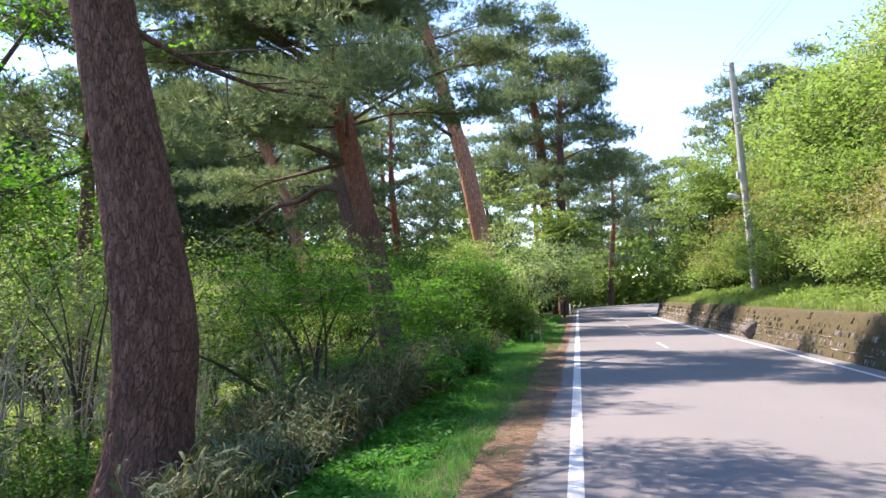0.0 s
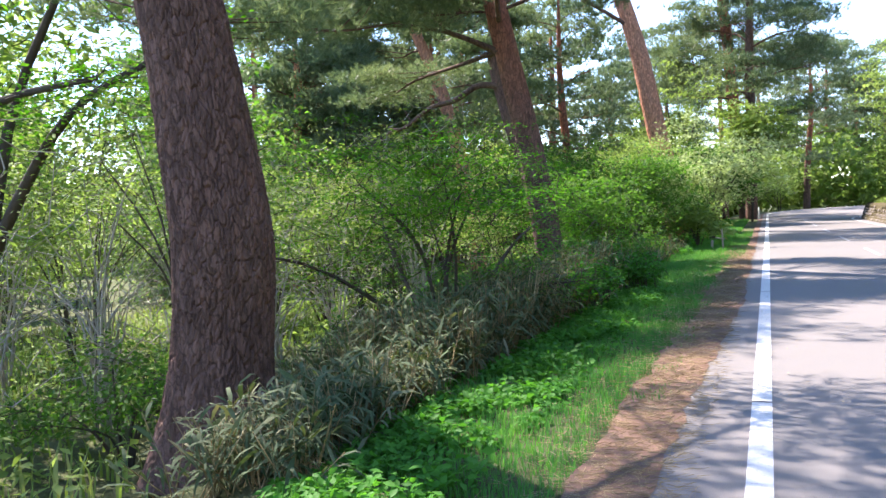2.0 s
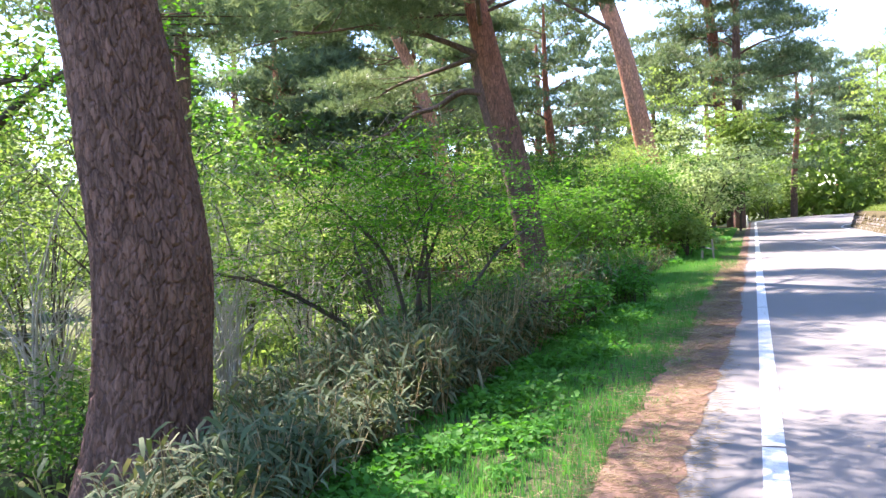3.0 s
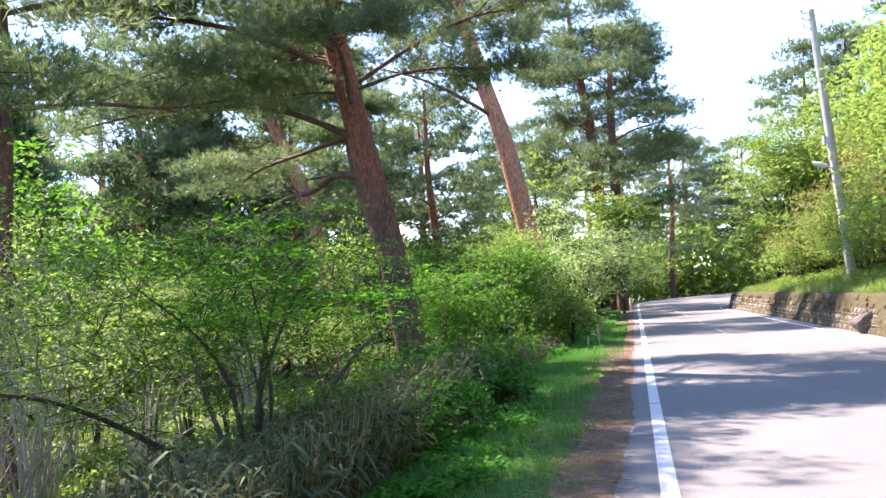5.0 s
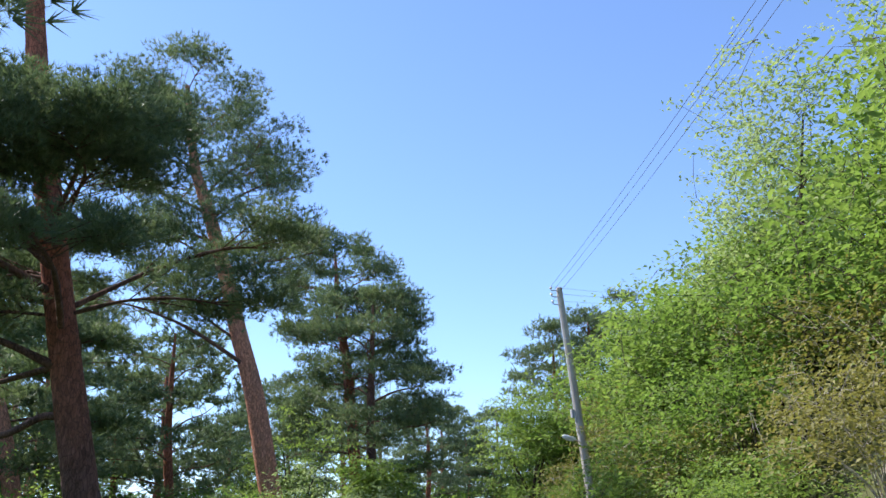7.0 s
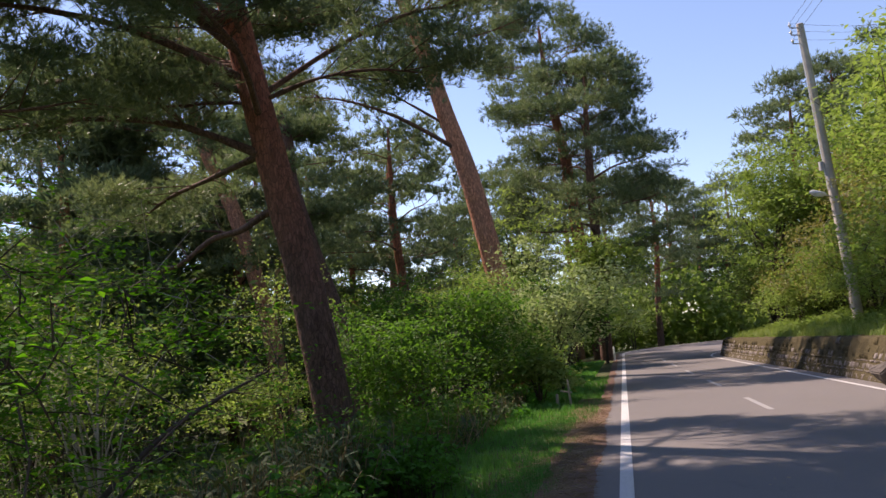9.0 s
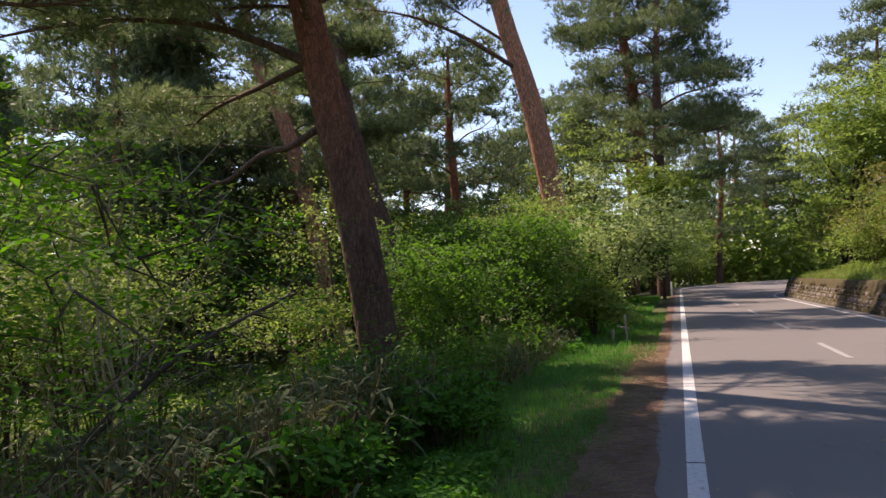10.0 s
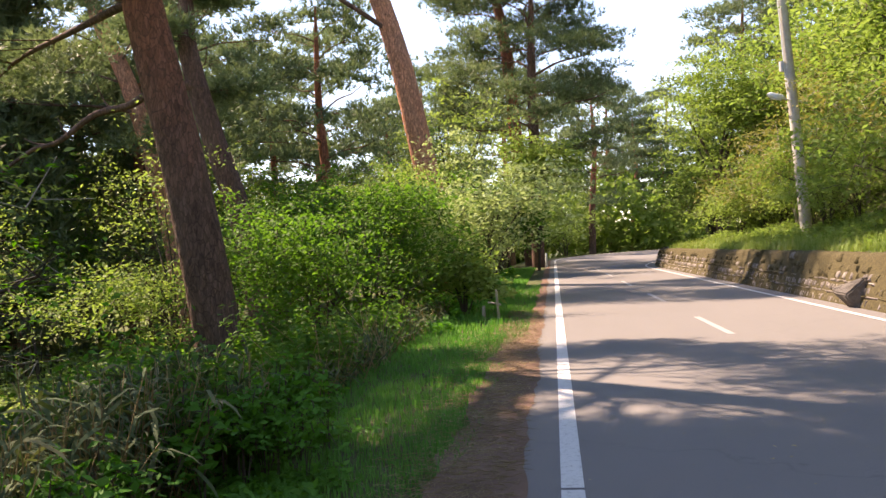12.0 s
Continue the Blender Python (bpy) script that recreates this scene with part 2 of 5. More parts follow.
HERB = leaf_material("herb_leaves", [(0.0, (0.03, 0.12, 0.016)), (0.5, (0.064, 0.24, 0.027)), (1.0, (0.12, 0.35, 0.046))], 1.0, 0.5)
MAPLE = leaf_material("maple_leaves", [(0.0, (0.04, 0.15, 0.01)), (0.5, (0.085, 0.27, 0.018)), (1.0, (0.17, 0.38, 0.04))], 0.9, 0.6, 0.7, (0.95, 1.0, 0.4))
SASA = leaf_material("bamboo_leaves", [(0.0, (0.03, 0.055, 0.022)), (0.5, (0.075, 0.11, 0.048)), (0.72, (0.14, 0.16, 0.08)), (0.85, (0.27, 0.23, 0.13)), (1.0, (0.45, 0.4, 0.27))], 1.3, 0.25, 0.75)
STRAW = leaf_material("dry_culms", [(0.0, (0.16, 0.11, 0.055)), (0.5, (0.3, 0.22, 0.11)), (1.0, (0.5, 0.42, 0.26))], 1.5, 0.15, 0.7)
CONCRETE = surface("pole_concrete", (0.26, 0.22, 0.18), (0.42, 0.38, 0.33), (0.58, 0.54, 0.48), 2.2, 50, 0.85, 0.3, 0.004)
METAL = surface("grey_steel", (0.3, 0.3, 0.3), (0.4, 0.4, 0.4), (0.5, 0.5, 0.5), 3, 40, 0.5, 0.1, 0.002)
LAMP_WHITE = surface("lamp_enamel", (0.7, 0.7, 0.68), (0.78, 0.78, 0.77), (0.85, 0.85, 0.84), 4, 40, 0.4, 0.1, 0.001)
CERAMIC = surface("insulator_ceramic", (0.6, 0.58, 0.55), (0.7, 0.68, 0.65), (0.8, 0.78, 0.75), 6, 40, 0.3, 0.1, 0.001)
CABLE = surface("cable_rubber", (0.03, 0.03, 0.03), (0.045, 0.045, 0.045), (0.06, 0.06, 0.06), 4, 40, 0.6, 0.1, 0.001)
STAKE_WOOD = surface("weathered_wood", (0.2, 0.17, 0.13), (0.33, 0.29, 0.22), (0.45, 0.4, 0.32), 5, 60, 0.9, 0.5, 0.004, (1, 1, 0.15))
ROCK = surface("boulder_rock", (0.07, 0.058, 0.05), (0.125, 0.108, 0.095), (0.19, 0.17, 0.15), 2.5, 18, 0.9, 0.8, 0.03)

# ---- mesh helpers ----
RNG = np.random.default_rng(7)
UP = np.array((0.0, 0.0, 1.0))


def mesh_from(name, V, F, material, smooth=False):
    """One mesh from vertices (n, 3) and faces (m, k) of one kind."""
    V, F = np.asarray(V, np.float32), np.asarray(F, np.int32)
    me = bpy.data.meshes.new(name)
    k = F.shape[1]
    me.vertices.add(len(V))
    me.vertices.foreach_set("co", V.ravel())
    me.loops.add(F.size)
    me.loops.foreach_set("vertex_index", F.ravel())
    me.polygons.add(len(F))
    me.polygons.foreach_set("loop_start", np.arange(0, F.size, k, dtype=np.int32))
    me.update(calc_edges=True)
    if smooth:
        me.polygons.foreach_set("use_smooth", np.ones(len(F), bool))
    me.materials.append(material)
    return me


def join(items):
    """Several (V, F) into one."""
    vs, fs, n = [], [], 0
    for V, F in items:
        vs.append(V)
        fs.append(F + n)
        n += len(V)
    return np.concatenate(vs), np.concatenate(fs)


def part(name, VF, material, parent, label="", smooth=False):
    ob = new(name, mesh_from(name, *VF, material, smooth))
    ob.parent = parent
    return tagged(ob, label)


def thing(name, at, label, category, group="", kind=""):
    ob = new(name)
    ob.matrix_world = at if isinstance(at, Matrix) else pose(*at)
    return tagged(ob, label, category, group, kind)


def unit(v):
    return v / np.maximum(np.linalg.norm(v, axis=-1, keepdims=True), 1e-9)


def tube(points, radii, sides=6):
    """A round tapering tube along points, closed at its end by a narrow tip."""
    P, R = np.asarray(points, float), np.broadcast_to(np.asarray(radii, float), len(points))
    T = unit(np.gradient(P, axis=0))
    ref = np.where(np.abs(T[:, 2:3]) > 0.9, np.array((1.0, 0, 0)), UP)
    ref = np.broadcast_to(ref[0], T.shape) if len(np.unique(ref, axis=0)) > 1 else ref
    A = unit(np.cross(ref, T))
    B = np.cross(T, A)
    a = np.arange(sides) * 2 * np.pi / sides
    ring = np.cos(a)[None, :, None] * A[:, None] + np.sin(a)[None, :, None] * B[:, None]
    V = (P[:, None] + ring * R[:, None, None]).reshape(-1, 3)
    n, i = len(P), np.arange(sides)
    F = [np.stack([r * sides + i, r * sides + (i + 1) % sides, (r + 1) * sides + (i + 1) % sides, (r + 1) * sides + i], 1) for r in range(n - 1)]
    return V, np.concatenate(F)


def twigs(A, B, r0, r1):
    """Many straight three-sided twigs from A to B (n, 3), in one go."""
    n = len(A)
    d = unit(B - A)
    s = unit(np.cross(d, RNG.normal(size=(n, 3))))
    t = np.cross(d, s)
    rows = []
    for P, r in ((A, r0), (B, r1)):
        for k in range(3):
            a = 2 * np.pi * k / 3
            rows.append(P + (np.cos(a) * s + np.sin(a) * t) * r)
    V = np.stack(rows, 1).reshape(-1, 3)
    o = np.arange(n)[:, None] * 6
    F = [o + np.array((k, (k + 1) % 3, 3 + (k + 1) % 3, 3 + k)) for k in range(3)]
    return V, np.concatenate(F)


def leaves(C, size, width=0.5, tilt=0.5, droop=0.1, rise=0.06, aim=None):
    """Folded pointed leaves at C (n, 3): two triangles each side of the midrib share four corners."""
    n = len(C)
    N = unit(UP + RNG.normal(size=(n, 3)) * tilt)
    f = RNG.normal(size=(n, 3)) if aim is None else aim + RNG.normal(size=(n, 3)) * 0.35
    f = unit(f - N * np.sum(f * N, 1, keepdims=True))
    f = unit(f - UP * droop)
    s = np.cross(f, N)
    L = (size * RNG.uniform(0.65, 1.25, n))[:, None]
    W = L * width / 2
    a = C
    b = C + f * L * 0.45 - s * W + N * L * rise
    c = C + f * L - UP * L * droop * 0.6
    d = C + f * L * 0.45 + s * W + N * L * rise
    V = np.stack([a, b, c, d], 1).reshape(-1, 3)
    o = np.arange(n)[:, None] * 4
    return V, np.concatenate([o + np.array((0, 2, 1)), o + np.array((0, 3, 2))])


def needles(C, D, k, length, width):
    """Tufts of k needles at C pointing about D."""
    n = len(C) * k
    P = np.repeat(C, k, 0)
    d = unit(np.repeat(D, k, 0) * 0.9 + RNG.normal(size=(n, 3)) * 0.55)
    s = unit(np.cross(d, RNG.normal(size=(n, 3)))) * width / 2
    L = (length * RNG.uniform(0.7, 1.2, n))[:, None]
    V = np.stack([P - s, P + s, P + d * L], 1).reshape(-1, 3)
    return V, np.arange(n * 3).reshape(-1, 3)


def curve_through(points, n):
    """n points along a smooth line through a few given ones."""
    P = np.asarray(points, float)
    t = np.linspace(0, len(P) - 1, n)
    i = np.clip(t.astype(int), 0, len(P) - 2)
    u = (t - i)[:, None]
    p0, p1, p2, p3 = P[np.maximum(i - 1, 0)], P[i], P[i + 1], P[np.minimum(i + 2, len(P) - 1)]
    return 0.5 * (2 * p1 + (p2 - p0) * u + (2 * p0 - 5 * p1 + 4 * p2 - p3) * u**2 + (3 * p1 - 3 * p2 + p3 - p0) * u**3)


def wave(x, y, s=1.0, k=0.0):
    """Cheap smooth unevenness."""
    return (np.sin(x * 1.7 / s + 1.3 + k) * np.cos(y * 1.1 / s + 0.4 * k) + 0.6 * np.sin(x * 3.1 / s - y * 2.3 / s + 2 * k) + 0.4 * np.cos(y * 5.3 / s + x * 2.9 / s + k)) / 2


# ---- plan: the left edge line runs along x = 0 and bends right past y = 62; the wall stands on the inside ----
def left_line(s):
    """Left edge line, s in 0..1: straight, straight, arc."""
    s = np.asarray(s, float)
    y1 = -40 + 84 * s / 0.5
    y2 = 44 + 18 * (s - 0.5) / 0.2
    a = radians(90) * (s - 0.7) / 0.3
    x = np.where(s <= 0.7, 0.0, 33 - 33 * np.cos(a))
    y = np.where(s <= 0.5, y1, np.where(s <= 0.7, y2, 62 + 33 * np.sin(a)))
    return np.stack([x, y], -1)


def asphalt_edge(y):
    """How far the asphalt reaches outside the left edge line."""
    return np.interp(y, [2.0, 10.0], [0.6, 0.36])


def right_x(y):
    return np.where(y < 11, 5.05, 5.05 - (y - 11) * 0.0303)


def right_line(s, off=0.0):
    s = np.asarray(s, float)
    y1 = -40 + 84 * s / 0.5
    a = np.where(s <= 0.7, radians(40) * (s - 0.5) / 0.2, radians(40) + radians(50) * (s - 0.7) / 0.3)
    x = np.where(s <= 0.5, right_x(y1) + off, 29.05 - (25 - off) * np.cos(a))
    y = np.where(s <= 0.5, y1, 44 + (25 - off) * np.sin(a))
    return np.stack([x, y], -1)


def bank_depth(x, y):
    """How far behind the wall's foot."""
    return np.where(y <= 44, x - right_x(y) - 0.35, 24.65 - np.hypot(x - 29.05, y - 44))


def verge_depth(x, y):
    """How far outside the asphalt's left edge."""
    return np.where(y <= 62, -0.5 - x, np.hypot(x - 33, y - 62) - 33.5)


def wall_height(y):
    return np.clip(1.0 - (y - 10) * 0.006, 0.72, 1.0)


def ground_z(x, y):
    x, y = np.asarray(x, float), np.asarray(y, float)
    d, o = bank_depth(x, y) - 0.26, verge_depth(x, y)
    h = wall_height(y) - 0.03
    hill = h + 0.16 * np.clip(d, 0, 3.5) + 0.78 * np.clip(d - 3.5, 0, 26) + 0.3 * np.clip(d - 29.5, 0, 60)
    hill = hill + wave(x, y, 2.5) * 0.12 * np.clip(d - 0.5, 0, 3)
    s = np.clip(o - 1.7, 0, None)
    low = -0.03 - 0.26 * np.clip(s, 0, 3) - 0.12 * np.clip(s - 3, 0, 5) - 0.07 * np.clip(s - 8, 0, 22)
    low = low + wave(x, y, 1.5) * 0.05 * np.clip(s, 0, 4) + 0.02 * wave(x, y, 0.4) * np.clip(o * 2, 0, 1)
    return np.where(d > 0.18, hill, np.where(o > 0, low, -0.06))


# ---- ground, road, verge ----
def grid(xs, ys, zf):
    X, Y = np.meshgrid(xs, ys)
    V = np.stack([X.ravel(), Y.ravel(), zf(X.ravel(), Y.ravel())], 1)
    nx, i, j = len(xs), np.arange(len(xs) - 1), np.arange(len(ys) - 1)
    I, J = np.meshgrid(i, j)
    a = (J * nx + I).ravel()
    return V, np.stack([a, a + 1, a + 1 + nx, a + nx], 1)


def ribbon(A, B, z):
    """A strip between two polylines of the plan."""
    n = len(A)
    V = np.concatenate([np.c_[A, np.full(n, z)], np.c_[B, np.full(n, z)]])
    i = np.arange(n - 1)
    return V, np.stack([i, i + n, i + n + 1, i + 1], 1)


xs = np.concatenate([[-900, -500, -300, -200], np.arange(-150, -40, 8), np.arange(-40, -10, 1.5), np.arange(-10, -0.4, 0.25), [0, 1, 2, 3, 4], np.arange(4.1, 7.5, 0.12), np.arange(7.5, 14, 0.5), np.arange(14, 60, 2), np.arange(60, 150, 10), [200, 300, 500, 900]])
ys = np.concatenate([[-900, -500, -300, -150, -80], np.arange(-50, -6, 3), np.arange(-6, 50, 0.5), np.arange(50, 110, 1.2), np.arange(110, 200, 10), [250, 350, 500, 900]])
ground = tagged(new("ground", mesh_from("ground", *grid(xs, ys, ground_z), SOIL, True)), "forest floor of leaf litter and low green growth", "ground", kind="structure")

S = np.concatenate([np.linspace(0, 0.5, 180), np.linspace(0.5, 0.7, 40)[1:], np.linspace(0.7, 1, 60)[1:]])
edge = left_line(S)
edge[:, 0] -= asphalt_edge(edge[:, 1]) + 0.02 * wave(edge[:, 1], edge[:, 1] * 0.3, 1.2)
road = tagged(new("road", mesh_from("road", *ribbon(edge, right_line(S, 0.36), 0.0), ASPHALT)), "worn grey asphalt road with fine cracks", "road", kind="structure")


JOINTS = [4.09, 11.4]
marks = [0.0] + [q for y in JOINTS for q in ((y + 40 - 0.02) * 0.5 / 84, (y + 40 + 0.02) * 0.5 / 84)] + [0.618, 0.64, 1.0]
JOINTED = list(zip(marks[::2], marks[1::2]))


def line_marking(name, fn, s0, s1, width, label):
    s = np.linspace(s0, s1, 200)
    A = fn(s)
    T = unit(np.gradient(A, axis=0))
    side = np.c_[T[:, 1], -T[:, 0]] * width / 2
    ob = new(name, mesh_from(name, *ribbon(A - side, A + side, 0.005), PAINT))
    return tagged(ob, label, "road marking", kind="structure")


for s0, s1 in JOINTED:
    line_marking("edge_line", left_line, s0, s1, 0.135, "worn white edge line painted on the asphalt")
line_marking("edge_line", lambda s: right_line(s, -0.05), 0.0, 0.8, 0.1, "faded white edge line beside the retaining wall")
for k in range(5):
    y0 = 18.7 + 6.25 * k
    x0 = 2.45 - 0.02 * max(0, y0 - 14)
    dash = new("centre_dash", mesh_from("centre_dash", *ribbon(np.array([(x0 - 0.05, y0), (x0 - 0.1, y0 + 2.65)]), np.array([(x0 + 0.05, y0), (x0, y0 + 2.65)]), 0.005), FADED))
    tagged(dash, "faded white centre dash on the road", "road marking", "centre dashes", "structure")

s = np.linspace(0.15, 0.72, 500)
A, B = left_line(s), left_line(s)
A[:, 0] -= np.interp(A[:, 1], [2, 9, 17, 20.5], [0.98, 0.84, 0.9, 0.52]) + 0.1 * wave(A[:, 1], A[:, 1] * 0.7, 0.8) * np.interp(A[:, 1], [17, 21], [1, 0.4]) + 0.05 * wave(A[:, 1], A[:, 1], 0.3) + 0.03 * wave(A[:, 1] * 3.7, A[:, 1] * 2.1, 0.3)
B[:, 0] -= asphalt_edge(B[:, 1]) - 0.07 + 0.06 * wave(B[:, 1] + 9, B[:, 1], 0.6) + 0.03 * wave(B[:, 1] * 4.1, B[:, 1] * 2.7, 0.3)
V, F = ribbon(A, B, 0.006)
tagged(new("needle_strip", mesh_from("needle_strip", V, F, LITTER)), "strip of brown fallen pine needles beside the asphalt", "verge", kind="structure")


# ---- retaining wall ----
def block_mesh(name, w, h, d, material, seed):
    """A rough-faced wall stone: a box with a broken, bulging front; front towards -x."""
    r = random.Random(seed)
    j = lambda a: r.uniform(-a, a)
    b = 0.018
    V = [(d, -w / 2, 0), (d, w / 2, 0), (d, w / 2, h), (d, -w / 2, h)]
    V += [(b + j(0.008), -w / 2 + j(0.006), j(0.005)), (b + j(0.008), w / 2 + j(0.006), j(0.005)), (b + j(0.008), w / 2 + j(0.006), h + j(0.005)), (b + j(0.008), -w / 2 + j(0.006), h + j(0.005))]
    V += [(-b + j(0.02), -w / 2 + 0.025, 0.022), (-b + j(0.02), w / 2 - 0.025, 0.022), (-b + j(0.02), w / 2 - 0.03, h - 0.022), (-b + j(0.02), -w / 2 + 0.03, h - 0.022)]
    F = [(0, 1, 5, 4), (1, 2, 6, 5), (2, 3, 7, 6), (3, 0, 4, 7), (4, 5, 9, 8), (5, 6, 10, 9), (6, 7, 11, 10), (7, 4, 8, 11), (8, 9, 10, 11)]
    me = bpy.data.meshes.new(name)
    me.from_pydata(V, [], F)
    me.materials.append(material)
    return me


def wall_core():
    """The wall's mass behind its stones: a sloping, broken, moss-grown face and a rounded crest of earth."""
    s = np.concatenate([np.linspace(0.05, 0.5, 620), np.linspace(0.5, 0.95, 220)[1:]])
    prof = [(0.36, -0.1)] + [(0.365 + 0.3 * k / 12, 0.02 + 0.9 * k / 12) for k in range(13)] + [(0.69, 0.965), (0.73, 0.99), (0.79, 1.0), (1.0, 1.0), (1.0, -0.1)]
    rows = []
    for k, (off, hz) in enumerate(prof):
        P = right_line(s, off)
        rough = 0.0
        if 0 < k < 17:
            y = P[:, 1]
            rough = 0.022 * wave(y * 5.1, np.full_like(y, k * 1.9), 1.0, k * 0.7) + 0.02 * wave(y * 17, y * 9 + k * 2.3, 1.0, k * 1.3)
        P = right_line(s, off + rough)
        h = wall_height(P[:, 1])
        z = np.where(hz < 0, hz, hz * h) + (0.03 * wave(P[:, 1], P[:, 1] * 2.1, 0.5) if hz > 0.85 else 0)
        rows.append(np.c_[P, z])
    V = np.stack(rows, 1)
    n, k = len(s), len(prof)
    i, j = np.meshgrid(np.arange(n - 1), np.arange(k - 1))
    a = (i * k + j).ravel()
    return V.reshape(-1, 3), np.stack([a, a + 1, a + k + 1, a + k], 1)


retaining_wall = tagged(new("wall_retaining", mesh_from("wall_retaining", *wall_core(), MOSSY)), "mossy roadside retaining wall of rough grey stone courses", "wall", kind="structure")

# ---- trees and shrubs ----
def plated_trunk(points, radii, sides, rows, cell, depth, seed):
    """A trunk with raised bark plates: cells taller than wide, cut apart by furrows."""
    rg = np.random.default_rng(seed)
    P = curve_through(points, rows)
    R = np.interp(np.linspace(0, 1, rows), np.linspace(0, 1, len(radii)), radii)
    a = np.arange(sides) * 2 * np.pi / sides
    zz = np.concatenate([[0], np.cumsum(np.linalg.norm(np.diff(P, axis=0), axis=1))])
    nu = max(8, int(2 * np.pi * max(radii) / cell))
    nv = max(4, int(zz[-1] / (cell * 3.4)) + 2)
    jit = rg.uniform(0.1, 0.9, (nu, nv, 2))
    tall = rg.uniform(0.2, 1.0, (nu, nv))
    U, W = np.meshgrid(a / (2 * np.pi) * nu, zz / (cell * 3.4))
    U = U + 0.2 * np.sin(W * 2.1 + 3 * np.sin(U)) + 0.08 * np.sin(W * 7.3 + U)
    W = W + 0.3 * np.sin(U * 1.9)
    iu, iv = np.floor(U).astype(int), np.floor(W).astype(int)
    f1, f2, hh = np.full(U.shape, 9.0), np.full(U.shape, 9.0), np.zeros(U.shape)
    for du in (-1, 0, 1):
        for dv in (-1, 0, 1):
            cu, cv = iu + du, np.clip(iv + dv, 0, nv - 1)
            q = jit[cu % nu, cv]
            dist = (np.abs(U - cu - q[..., 0]) ** 3.5 + np.abs(W - iv - dv - q[..., 1]) ** 3.5) ** (1 / 3.5)
            near = dist < f1
            f2 = np.where(near, f1, np.minimum(f2, dist))
            hh = np.where(near, tall[cu % nu, cv], hh)
            f1 = np.minimum(f1, dist)
    plate = np.clip((f2 - f1) * 5.5, 0, 1) ** 0.7
    off = depth * (plate * (0.55 + 0.45 * hh) - 0.6) + rg.normal(0, depth * 0.05, U.shape)
    ang = a[None, :]
    oval = 1 + 0.04 * np.sin(2 * ang + 0.7) + 0.025 * np.sin(3 * ang + zz[:, None] * 0.5)
    flare = np.clip(1 - zz / 1.3, 0, 1)[:, None] ** 2 * (0.3 + 0.12 * np.sin(5 * ang + 1) - 0.14 * np.cos(ang))
    rr = R[:, None] * (oval + flare) + off
    V = np.stack([P[:, 0:1] + rr * np.cos(ang), P[:, 1:2] + rr * np.sin(ang), np.repeat(P[:, 2:3], sides, 1)], -1).reshape(-1, 3)
    i = np.arange(sides)
    F = np.concatenate([np.stack([r * sides + i, r * sides + (i + 1) % sides, (r + 1) * sides + (i + 1) % sides, (r + 1) * sides + i], 1) for r in range(rows - 1)])
    return V, F


def pads_on(line, n_side, spread, rg, start=0.3):
    """Ends of the side twigs of a limb and where they leave it."""
    m = len(line)
    t = rg.uniform(start, 1.0, n_side) ** 0.8
    i = np.clip((t * (m - 1)).astype(int), 1, m - 1)
    A = line[i]
    d = unit(line[i] - line[i - 1])
    side = unit(np.cross(d, UP)) * rg.choice([-1, 1], n_side)[:, None]
    B = A + (side * rg.uniform(0.3, 1, n_side)[:, None] + d * rg.uniform(0.2, 0.8, n_side)[:, None]) * spread * (1.15 - 0.6 * t)[:, None] + UP * rg.uniform(-0.05, 0.25, n_side)[:, None] * spread
    return np.concatenate([A, line[-2:-1]]), np.concatenate([B, line[-1:]])


def pad_tufts(B, per, rx, rz, k, length, width, rg):
    n = len(B)
    off = np.clip(rg.normal(size=(n, per, 3)), -1.7, 1.7) * np.array((rx, rx, rz)) * 0.55
    C = (B[:, None] + off).reshape(-1, 3)
    D = unit(off.reshape(-1, 3) * np.array((1, 1, 0.6)) / rx * 0.8 + UP * 0.55)
    return needles(C, D, k, length, width)


